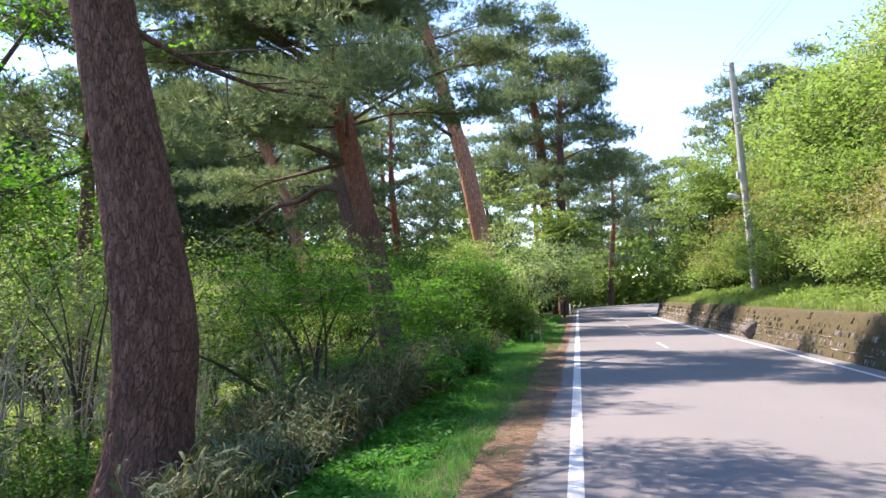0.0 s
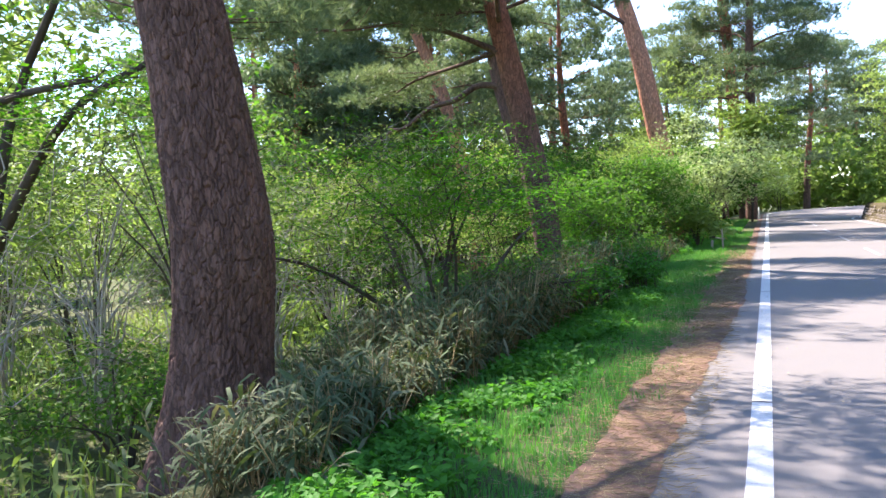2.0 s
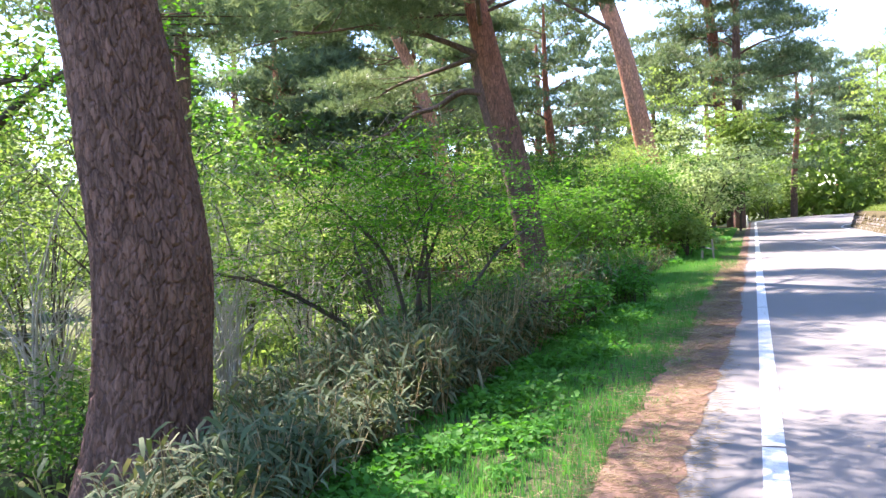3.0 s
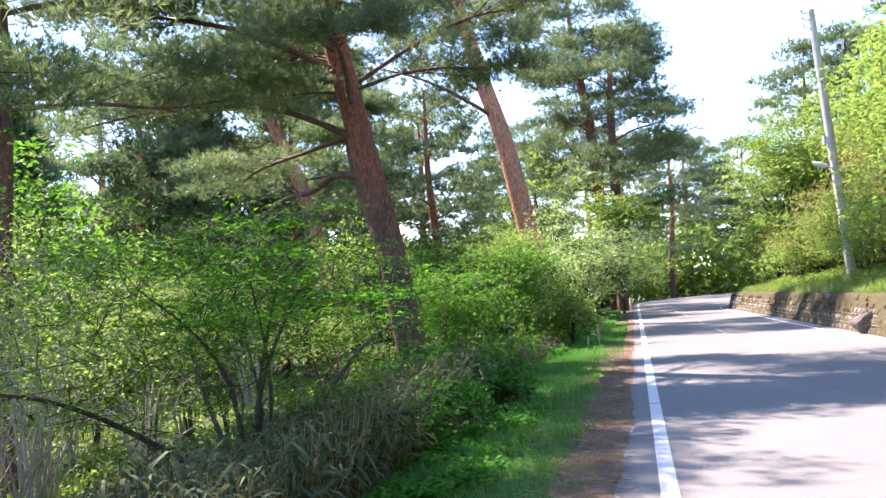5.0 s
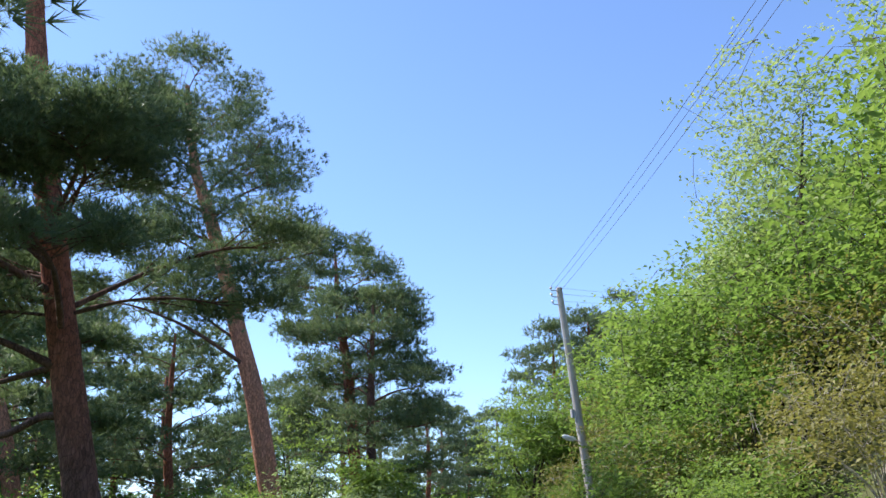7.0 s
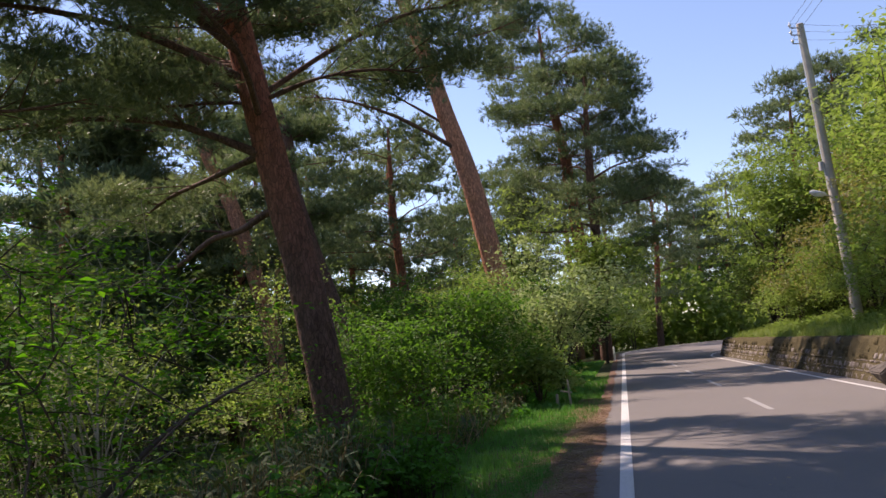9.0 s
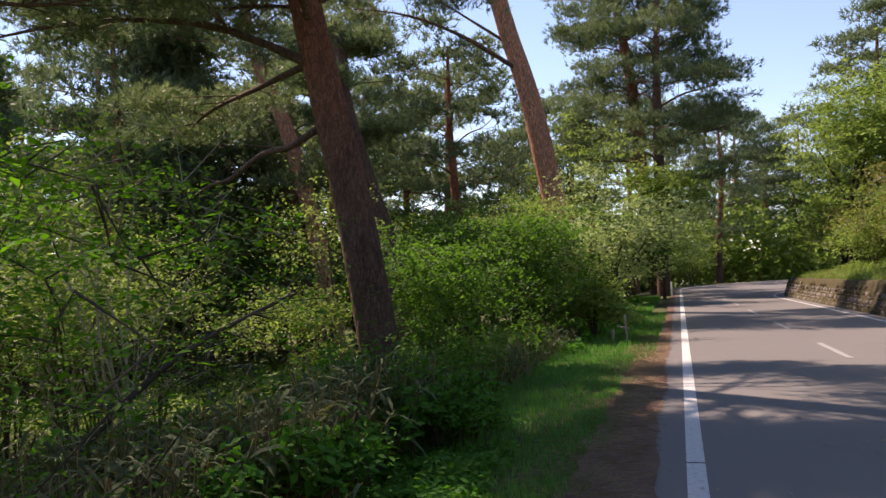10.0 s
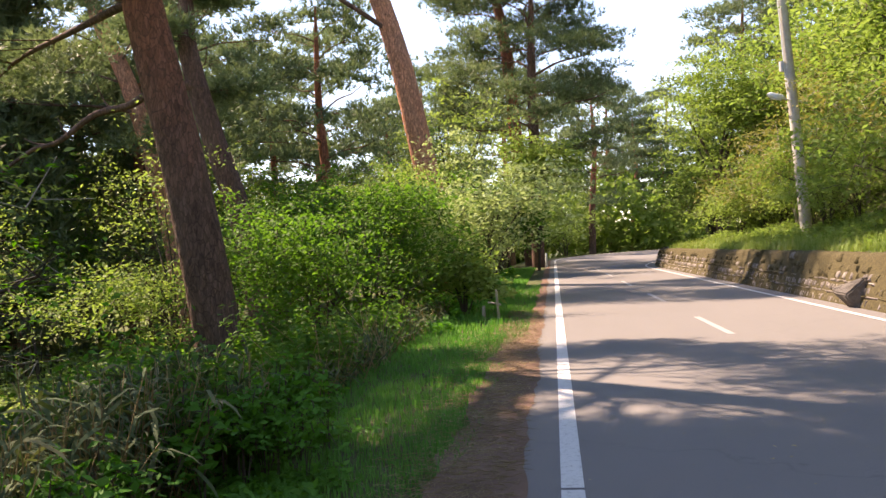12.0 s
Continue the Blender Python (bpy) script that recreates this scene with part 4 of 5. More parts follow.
sh(-4.3, 21.5, 3.3, 1.7, 8, 14, 420, 20, 0.105, LEAF_GREEN, "dense green shrub beside the leaning pine", 45, stem_r=0.03, low=0.05)
sh(-3.0, 34.5, 3.4, 1.5, 8, 14, 400, 19, 0.115, LEAF_PALE, "light green shrub at the grassy verge", 46, low=0.05)
sh(-1.9, 23.6, 1.3, 0.8, 7, 10, 200, 16, 0.14, LEAF_LIGHT, "low yellow-green shrub at the grassy verge", 47, low=0.05)
sh(-5.6, 28.5, 4.6, 2.2, 8, 16, 400, 20, 0.12, LEAF_GREEN, "tall green shrub in front of the pines", 48, stem_r=0.05)
sh(-5.0, 34.0, 4.8, 2.2, 8, 16, 400, 20, 0.12, LEAF_LIGHT, "tall light green shrub in front of the pines", 49, stem_r=0.05)
sh(-0.8, 47.5, 5.9, 1.9, 4, 14, 300, 18, 0.24, LEAF_LIGHT, "young maple with bright spreading leaf tiers", 50, "maple_tree", "tree", "broad-leaved trees", stem_r=0.05, low=0.68, spray=0.45, flat=0.2)
sh(-2.6, 41.0, 4.0, 2.0, 8, 14, 340, 16, 0.22, LEAF_GREEN, "dark green shrub below the tall pines", 51)
sh(-3.5, 47.0, 4.6, 2.4, 8, 14, 340, 16, 0.23, LEAF_GREEN, "dark green shrub below the tall pines", 52)
sh(-8.4, 22.0, 2.6, 1.8, 8, 14, 240, 16, 0.1, LEAF_LIGHT, "light green shrub on the slope below the road", 53)
sh(-6.2, 4.6, 1.3, 1.0, 7, 10, 160, 16, 0.08, LEAF_GREEN, "small green shrub behind the great pine", 54)
sapling = sh(-7.0, 8.5, 4.2, 1.5, 8, 12, 170, 12, 0.085, LEAF_LIGHT, "thin grey-stemmed sapling in young leaf", 55, "sapling", "sapling", "saplings on the slope", bark=PALE_TWIG, stem_r=0.022, low=0.3)
sapling_b = sh(-6.6, 6.2, 5.0, 1.3, 6, 10, 130, 11, 0.09, LEAF_LIGHT, "thin grey-stemmed sapling in young leaf", 56, "sapling", "sapling", "saplings on the slope", stem_r=0.03, low=0.35)
slope_bush = sh(-9.5, 15.0, 3.0, 2.2, 8, 14, 260, 17, 0.14, LEAF_LIGHT, "yellow-green bush on the slope below the road", 57, group="bushes on the slope")
rg = np.random.default_rng(99)
for i in range(26):
    x, y = -6.2 - 13 * rg.uniform() ** 1.2, -1 + 30 * rg.uniform()
    copy_thing((sapling, sapling_b)[i % 2], pose(x, y, gz(x, y) - 0.03, 0, 0, i * 91) @ Matrix.Scale(rg.uniform(0.7, 1.25), 4))
for i in range(15):
    x, y = -9.5 - 34 * rg.uniform(), -2 + 62 * rg.uniform()
    copy_thing(slope_bush, pose(x, y, gz(x, y) - 0.05, 0, 0, i * 47) @ Matrix.Scale(rg.uniform(0.7, 1.7), 4))
wood_tree = sh(-14.0, 9.0, 9.0, 3.4, 8, 22, 330, 16, 0.23, LEAF_LIGHT, "slender broad-leaved tree in fresh yellow-green leaf", 58, "broadleaf_tree", "tree", "broad-leaved trees of the slope", stem_r=0.09, low=0.12, spray=0.6)
wood_tree_b = sh(-15.0, 18.0, 8.0, 3.0, 9, 20, 320, 16, 0.23, LEAF_GREEN, "slender broad-leaved tree in green leaf", 59, "broadleaf_tree", "tree", "broad-leaved trees of the slope", stem_r=0.08, low=0.1, spray=0.6)
for i, (x, y, sc) in enumerate([(-19, 14, 1.0), (-24, 4, 1.1), (-27, 20, 1.2), (-20, 27, 0.9), (-32, 11, 1.2), (-36, 22, 1.3), (-27, 33, 1.0), (-13, 38, 0.8), (-17, 50, 0.9), (-9, 56, 0.8), (-24, 62, 1.0), (-13, 74, 1.0), (-40, 60, 1.3), (-33, 76, 1.2), (-20, 84, 1.1), (-6, 88, 1.0), (-10, 64, 0.75), (-5.5, 72, 0.8), (-3, 92, 1.0), (-16, 92, 1.2), (-26, 84, 1.2), (4, 100, 1.0), (12, 106, 1.1), (-19, 40, 0.6), (-24, 48, 0.8), (-16, 30, 0.8)]):
    copy_thing((wood_tree, wood_tree_b)[i % 3 == 1], pose(x, y, gz(x, y) - 0.1, 0, 0, i * 67) @ Matrix.Scale(sc, 4))
# thicket closing the bend
for i, (x, y) in enumerate([(-9, 40), (-12, 44), (-7.5, 44), (-15, 40), (-10, 51), (-14, 54), (-19, 46), (-6.5, 50), (-21, 38), (-17, 34), (-25, 40), (-3.2, 58), (-4, 70), (-1, 76), (1, 84), (5, 92), (9, 96), (13, 99), (17, 100), (22, 101), (-6, 80), (7, 108), (-3, 62), (-6, 56), (27, 103), (13, 108), (19, 112), (2, 100), (-5, 92)]):
    copy_thing(slope_bush, pose(x, y, gz(x, y) - 0.05, 0, 0, i * 47) @ Matrix.Scale((1.7 if i < 12 else 1.2) + 0.1 * (i % 5), 4))

# thicket of bare pale stems on the slope
thicket = sh(-6.5, 3.0, 3.4, 1.5, 16, 30, 150, 4, 0.07, LEAF_LIGHT, "bare grey-stemmed bush with few young leaves", 81, "bare_bush", "bush", "bare bushes on the slope", bark=PALE_TWIG, stem_r=0.02, low=0.1, spray=0.2)
for i, (x, y, sc) in enumerate([(-7.4, 5.6, 1.1), (-8.6, 3.4, 1.2), (-6.2, 7.6, 0.9), (-8.2, 8.6, 1.1), (-10.4, 6.4, 1.25), (-7.2, 11.2, 1.0), (-9.4, 12.0, 1.1), (-7.0, 14.4, 0.9), (-11.6, 10.2, 1.3), (-5.6, 5.9, 0.7), (-9.0, 0.8, 1.2), (-6.9, 1.2, 0.9), (-11.5, 3.0, 1.3)]):
    copy_thing(thicket, pose(x, y, gz(x, y) - 0.03, 0, 0, i * 83) @ Matrix.Scale(sc, 4))

# the far wood that closes the view down the slope
rg = np.random.default_rng(17)
for name, n, r0, r1, top, mat, label, end in (("far_wood", 42000, 66, 80, 6.5, LEAF_HILL, "far green wood beyond the slope", 13), ("far_conifer_wood", 16000, 82, 96, 10.0, NEEDLE_FAR, "far dark conifer wood closing the valley", 13)):
    az = np.radians(rg.uniform(-95, end, n))
    crest = top * (0.72 + 0.16 * np.sin(az * 31) + 0.12 * np.sin(az * 77 + 1.0) + 0.1 * np.sin(az * 173 + 2.0))
    R = rg.uniform(r0, r1, n)
    P = np.stack([np.sin(az) * R, 20 + np.cos(az) * R, np.zeros(n)], 1)
    P[:, 2] = ground_z(P[:, 0], P[:, 1]) + (crest + 2.5) * rg.uniform(0.0, 1.0, n) ** 0.85
    tagged(new(name, mesh_from(name, *leaves(P, 0.8 if name == "far_wood" else 1.2, 0.55, 0.8), mat)), label, "wood", kind="stuff")

# ---- hillside on the right: bank shrubs in front, trees climbing behind ----
hill = [
    leafy((9.6, 24, gz(9.6, 24)), 4.4, 2.3, 7, 16, 330, 16, 0.17, LEAF_HILL, "yellow-green broad-leaved tree on the hillside", 61, "hillside_tree", "tree", "hillside trees", stem_r=0.06, low=0.1, spray=0.42),
    leafy((9.4, 33.5, gz(9.4, 33.5)), 4.0, 2.2, 9, 16, 300, 14, 0.13, LEAF_OLIVE, "budding olive-brown shrub on the hillside", 62, "hillside_shrub", "shrub", "hillside shrubs", PALE_TWIG, stem_r=0.03, low=0.05, spray=0.4),
    leafy((12.5, 28, gz(12.5, 28)), 6.5, 2.9, 7, 18, 400, 15, 0.2, LEAF_HILL, "tall yellow-green tree on the hillside", 63, "hillside_tree", "tree", "hillside trees", stem_r=0.08, low=0.05, spray=0.6),
    leafy((13.0, 36, gz(13, 36)), 6.0, 2.7, 7, 16, 380, 15, 0.2, LEAF_LIGHT, "fresh green tree on the hillside", 64, "hillside_tree", "tree", "hillside trees", stem_r=0.08, low=0.05, spray=0.6),
    leafy((9.0, 29.5, gz(9.0, 29.5)), 3.2, 2.0, 8, 14, 280, 15, 0.15, LEAF_LIGHT, "low green shrub at the top of the grassy bank", 65, "hillside_shrub", "shrub", "hillside shrubs", low=0.05, spray=0.4),
]
leafy((6.9, 43.0, gz(6.9, 43)), 7.6, 2.6, 6, 24, 620, 18, 0.17, LEAF_LIGHT, "young-leaved tree with a dark trunk above the wall", 66, "roadside_tree", "tree", "", stem_r=0.12, low=0.24, spray=0.5, flat=0.2)
for x, y, h, kk in ((8.3, 31.0, 0.75, 4), (8.4, 34.2, 0.8, 0), (7.8, 39.4, 0.95, 4), (7.4, 47.5, 1.2, 0), (8.2, 36.6, 0.9, 1), (8.9, 41.0, 1.2, 0)):
    copy_thing(hill[kk], pose(x, y, gz(x, y) - 0.1, 0, 0, 40 * y) @ Matrix.Scale(h, 4))
silver = leafy((12.2, 25.0, gz(12.2, 25.0)), 11.5, 2.8, 8, 26, 620, 22, 0.17, LEAF_PALE, "tall tree with silvery pale young leaves on the hillside", 67, "hillside_tree", "tree", "hillside trees", stem_r=0.11, low=0.1, spray=0.45)
for x, y, sc in ((12.5, 35.0, 0.8), (16.5, 31.0, 0.95), (15.0, 19.5, 0.9), (19.0, 24.0, 1.0)):
    copy_thing(silver if y == 19.5 else hill[3], pose(x, y, gz(x, y) - 0.1, 0, 0, 70 * y) @ Matrix.Scale(sc * (1.0 if y == 19.5 else 1.5), 4))
rg = np.random.default_rng(99)
for i, y in enumerate(np.arange(9, 60, 2.5)):
    for row, d in enumerate((3.1, 6.8, 11.5, 16.5)):
        if row > 1 and (i + row) % (3 if row == 2 else 4):
            continue
        yy = y + rg.uniform(-1, 1) + 0.6 * row
        dd = d + rg.uniform(-0.9, 0.9)
        if yy <= 44:
            x = float(right_x(yy)) + 0.35 + dd
        elif (24.65 - dd) ** 2 > (yy - 44) ** 2 + 1:
            x = 29.05 - math.sqrt((24.65 - dd) ** 2 - (yy - 44) ** 2)
        else:
            continue
        if row == 0 and 26.3 < yy < 34.0:
            continue
        k = hill[(0, 4, 1, 0, 1, 4, 1)[(i * 3 + row) % 7]] if row == 0 else hill[(2, 3, 1, 2, 0, 3, 1)[(i * 2 + row) % 7]]
        copy_thing(k, pose(x, yy, gz(x, yy) - 0.1, 0, 0, i * 53 + row * 31) @ Matrix.Scale(rg.uniform(0.8, 1.25) * (0.78 if row == 0 else 1.05), 4))

# ---- low growth ----
def blades(n, x0, x1, y0, y1, length, width, material, name, label, category, bend=0.5, beside_wall=False):
    x, y = RNG.uniform(x0, x1, n), RNG.uniform(y0, y1, n)
    if beside_wall:
        x = x + right_x(y)
    z = ground_z(x, y)
    C = np.stack([x, y, z], 1)
    a = RNG.uniform(0, 6.28, n)
    d = np.stack([np.cos(a), np.sin(a), np.zeros(n)], 1)
    s = np.stack([-np.sin(a), np.cos(a), np.zeros(n)], 1) * width / 2
    L = (length * RNG.uniform(0.5, 1.3, n) * (0.75 + 0.35 * wave(x, y, 0.5)))[:, None]
    m = C + UP * L * 0.6 + d * L * 0.15 * bend
    t = C + UP * L * 0.95 + d * L * 0.6 * bend
    V = np.stack([C - s, C + s, m + s * 0.8, m - s * 0.8, t], 1).reshape(-1, 3)
    o = np.arange(n)[:, None] * 5
    F = np.concatenate([o + np.array(q) for q in ((0, 1, 2), (0, 2, 3), (3, 2, 4))])
    return tagged(new(name, mesh_from(name, V, F, material)), label, category, kind="stuff")


blades(19000, -2.5, -0.96, -1, 8, 0.1, 0.007, GRASS, "verge_grass", "short bright green grass of the verge", "grass")
blades(18000, -2.5, -0.84, 8, 20, 0.11, 0.009, GRASS, "verge_grass", "short bright green grass of the verge", "grass")
blades(2500, -1.25, -0.42, 19.2, 34, 0.12, 0.012, GRASS, "verge_grass", "short bright green grass of the verge", "grass")
blades(14000, -2.7, -1.0, 20, 50, 0.16, 0.02, GRASS, "verge_grass", "short bright green grass of the verge", "grass")
blades(8000, -1.2, -0.58, 0, 30, 0.05, 0.006, GRASS, "verge_grass", "thin grass tufts growing in the needle litter", "grass")
blades(5000, -1.02, -0.68, 4, 17, 0.07, 0.007, GRASS, "verge_grass", "thin grass tufts growing in the needle litter", "grass")
blades(15000, 0.85, 3.9, 8, 44, 0.3, 0.016, BANK_GRASS, "bank_grass", "long pale grass on the bank above the wall", "grass", beside_wall=True)
blades(7000, 0.72, 1.08, 8, 44, 0.2, 0.013, BANK_GRASS, "crest_grass", "grass hanging over the crest of the retaining wall", "grass", 0.9, True)
blades(13000, -26, -4, -2, 42, 0.5, 0.03, BANK_GRASS, "slope_grass", "rough grass on the slope below the road", "grass")


def herbs(n, x0, x1, y0, y1, height, leaf, material, name, label):
    x, y = RNG.uniform(x0, x1, n), RNG.uniform(y0, y1, n)
    keep = wave(x, y, 0.55, 1.7) > -0.15
    x, y = x[keep], y[keep]
    hh = height * (0.55 + 0.5 * wave(x, y, 0.7, 0.6)) * RNG.uniform(0.5, 1.1, len(x))
    k = 7
    C = np.stack([x, y, ground_z(x, y)], 1)
    top = C + UP * np.maximum(hh, 0.05)[:, None]
    P = np.repeat(C, k, 0) + (np.repeat(top - C, k, 0)) * RNG.uniform(0.35, 1.0, (len(x) * k, 1)) + RNG.normal(size=(len(x) * k, 3)) * np.array((0.045, 0.045, 0.02))
    return tagged(new(name, mesh_from(name, *leaves(P, leaf, 0.55, 0.4), material)), label, "undergrowth", kind="stuff")


herbs(4200, -2.7, -1.4, 0, 13, 0.22, 0.07, HERB, "verge_herbs", "broad-leaved green weeds among the verge grass")
weed = leafy((-2.35, 9.6, gz(-2.35, 9.6)), 0.75, 0.24, 4, 7, 30, 6, 0.085, HERB, "leafy green weed with broad pointed leaves at the grass edge", 68, "weed_plant", "weed", "weeds at the grass edge", stem_r=0.007, low=0.15, spray=0.09, lw=0.6)
rg = np.random.default_rng(3)
for i in range(26):
    x, y = rg.uniform(-2.75, -2.05), rg.uniform(8.3, 13.2)
    copy_thing(weed, pose(x, y, gz(x, y), 0, 0, i * 71) @ Matrix.Scale(rg.uniform(0.6, 1.05), 4))
rg = np.random.default_rng(8)
for i in range(16):
    x, y = rg.uniform(-2.25, -1.65), rg.uniform(11.5, 12.8)
    copy_thing(weed, pose(x, y, gz(x, y), 0, 0, i * 97) @ Matrix.Scale(rg.uniform(0.6, 0.95), 4))
herbs(4400, -6.4, -2.7, 10.2, 15.5, 1.3, 0.075, HERB, "fern_undergrowth", "fresh green undergrowth rising over the bamboo grass")
herbs(2000, -6.6, -3.5, 13, 20, 1.7, 0.1, LEAF_GREEN, "fern_undergrowth", "waist-high green undergrowth round the leaning pine")
herbs(4600, -6.4, -2.7, 12.2, 22, 1.25, 0.1, LEAF_GREEN, "fern_undergrowth", "feathery green undergrowth round the pines")
herbs(2600, -6.2, -3.7, 8.8, 15.5, 1.35, 0.085, HERB, "fern_undergrowth", "feathery green undergrowth above the bamboo grass")
herbs(4200, -5.4, -2.3, 11.6, 19.5, 1.1, 0.09, LEAF_GREEN, "fern_undergrowth", "lush green undergrowth between the bamboo grass and the leaning pine")
herbs(1800, -4.4, -1.8, 20, 44, 0.5, 0.13, HERB, "fern_undergrowth", "leafy green undergrowth along the verge")
herbs(5200, -20, -4.8, -2, 32, 0.85, 0.13, LEAF_LIGHT, "slope_herbs", "yellow-green undergrowth on the sunlit slope")
herbs(4200, 5.95, 9.4, 8, 46, 0.5, 0.12, LEAF_HILL, "bank_herbs", "light green weeds on the bank above the wall")


def bamboo_grass(n, x0, x1, y0, y1, height, leaf, seed, dens=0.0):
    """Dwarf bamboo: thin leaning culms with long drooping leaves, some dry."""
    rg = np.random.default_rng(seed)
    x, y = rg.uniform(x0, x1, n), rg.uniform(y0, y1, n)
    keep = wave(x, y, 0.8, 0.9) > dens - 0.5
    x, y = x[keep], y[keep]
    n = len(x)
    A = np.stack([x, y, ground_z(x, y) - 0.02], 1)
    H = height * rg.uniform(0.6, 1.15, n) * (0.85 + 0.25 * wave(x, y, 0.6))
    B = A + np.stack([rg.normal(0, 0.16, n), rg.normal(0, 0.16, n), H], 1)
    culms = new("bamboo_culms", mesh_from("bamboo_culms", *twigs(A, B, 0.0055, 0.003), STRAW))
    tagged(culms, "tan dry culms of dwarf bamboo", "undergrowth", kind="stuff")
    k = 8
    t = rg.uniform(0.35, 1.02, (n, k, 1))
    P = (A[:, None] + (B - A)[:, None] * t).reshape(-1, 3)
    m = len(P)
    a = rg.uniform(0, 6.28, m)
    d = unit(np.stack([np.cos(a), np.sin(a), rg.uniform(-0.6, 1.6, m)], 1))
    s = unit(np.cross(d, UP + rg.normal(size=(m, 3)) * 0.3))
    L = (leaf * rg.uniform(0.6, 1.25, m))[:, None]
    W = L * rg.uniform(0.035, 0.06, (m, 1))
    q1 = P + d * L * 0.3
    q2 = P + d * L * 0.68 - UP * L * 0.12
    q3 = P + d * L * 0.95 - UP * L * 0.34
    V = np.stack([P, q1 - s * W, q1 + s * W, q2 - s * W * 0.85, q2 + s * W * 0.85, q3], 1).reshape(-1, 3)
    o = np.arange(m)[:, None] * 6
    F = np.concatenate([o + np.array(c) for c in ((0, 2, 1), (1, 2, 4), (1, 4, 3), (3, 4, 5))])
    tagged(new("bamboo_grass", mesh_from("bamboo_grass", V, F, SASA)), "knee-high dwarf bamboo with drooping, partly dry leaves", "undergrowth", kind="stuff")


bamboo_grass(640, -3.5, -2.45, 1.9, 4.5, 0.6, 0.23, 70)
bamboo_grass(1900, -4.6, -2.35, 4.5, 7.5, 0.85, 0.23, 71)
bamboo_grass(3300, -5.0, -2.3, 7.5, 12.6, 0.95, 0.23, 72)
bamboo_grass(260, -3.2, -2.2, 14.5, 24, 0.55, 0.24, 73)

# fallen needles strewn over the strip, the asphalt's edge and the grass
n = 18000
nx = -0.7 + RNG.normal(0, 0.26, n)
ny = RNG.uniform(-1, 24, n)
A = np.stack([nx, ny, np.where(nx > -1.15, 0.01, 0.03)], 1)
ang = RNG.uniform(0, 6.28, n)
B = A + np.stack([np.cos(ang), np.sin(ang), RNG.uniform(-0.05, 0.15, n)], 1) * RNG.uniform(0.05, 0.11, n)[:, None]
keep = nx < -0.3
tagged(new("fallen_needles", mesh_from("fallen_needles", *twigs(A[keep], B[keep], 0.0016, 0.001), STRAW)), "dry brown pine needles strewn along the road's edge", "litter", kind="stuff")

# small dead leaves blown on to the asphalt
n = 320
P = np.stack([RNG.uniform(-0.2, 4.9, n), RNG.uniform(4, 16, n), np.full(n, 0.012)], 1)
tagged(new("fallen_leaves", mesh_from("fallen_leaves", *leaves(P, 0.03, 0.6, 0.15, 0.0), STRAW)), "small dry leaves lying on the asphalt", "litter", kind="stuff")

# leaning dry stalks at the foot of the shrubs
n = 90
A = np.stack([RNG.uniform(-3.2, -2.2, n), RNG.uniform(14.5, 19, n), np.zeros(n)], 1)
A[:, 2] = ground_z(A[:, 0], A[:, 1])
B = A + np.stack([RNG.normal(0, 0.3, n), RNG.normal(0, 0.3, n), RNG.uniform(0.3, 0.8, n)], 1)
tagged(new("dry_stalks", mesh_from("dry_stalks", *twigs(A, B, 0.008, 0.004), STRAW)), "leaning straw-coloured dead stalks", "undergrowth", kind="stuff")

# ---- pole, lamp and cables ----
pole = thing("utility_pole", (7.52, 33.2, gz(7.52, 33.2) - 0.1), "tall leaning grey concrete utility pole with a street lamp", "utility pole")
base = Vector((7.52, 33.2, gz(7.52, 33.2) - 0.1))
tip = Vector((6.98, 33.2, 11.1))
span = tip - base
part("shaft", tube([np.array(span * k) for k in (0, 0.33, 0.66, 1)], [0.17, 0.155, 0.135, 0.115], 20), CONCRETE, pole, smooth=True)
part("cap", tube([np.array(span), np.array(span) + UP * 0.03, np.array(span) + UP * 0.05], [0.118, 0.1, 0.01], 20), CONCRETE, pole)
HOOKS = []
for f in (0.99, 0.965, 0.935):
    c = np.array(span) * f
    arm = part("bracket", tube([c + np.array((0.05, -0.05, 0)), c + np.array((-0.2, -0.05, 0.0)), c + np.array((-0.34, -0.05, 0.03))], 0.022, 6), METAL, pole)
    p = c + np.array((-0.34, -0.05, 0.03))
    part("insulator", tube([p, p + UP * 0.05, p + UP * 0.06, p + UP * 0.1, p + UP * 0.11, p + UP * 0.17], [0.025, 0.025, 0.055, 0.05, 0.035, 0.01], 10), CERAMIC, arm)
    HOOKS.append(np.array(base) + p + UP * 0.14)
lz = (5.3 - base.z) / span.z
c = np.array(span) * lz
part("lamp_bracket", tube([c + np.array((-0.1, -0.05, -0.06)), c + np.array((-0.35, -0.12, 0.02)), c + np.array((-0.5, -0.16, 0.06))], 0.022, 8), METAL, pole)
head = tube([c + np.array((-0.25, -0.1, 0.0)), c + np.array((-0.32, -0.12, 0.03)), c + np.array((-0.7, -0.2, 0.12)), c + np.array((-0.78, -0.22, 0.13))], [0.03, 0.07, 0.085, 0.03], 10)
lamp_head = part("lamp_head", head, LAMP_WHITE, pole, "white enamelled street lamp head", smooth=True)
part("lens", tube([c + np.array((-0.36, -0.13, -0.03)), c + np.array((-0.66, -0.19, 0.04))], 0.05, 8), CERAMIC, lamp_head, "pale lamp lens")
part("meter_box", tube([np.array(span) * 0.52 + np.array((-0.2, 0, -0.15)), np.array(span) * 0.52 + np.array((-0.2, 0, 0.15))], 0.09, 4), METAL, pole)
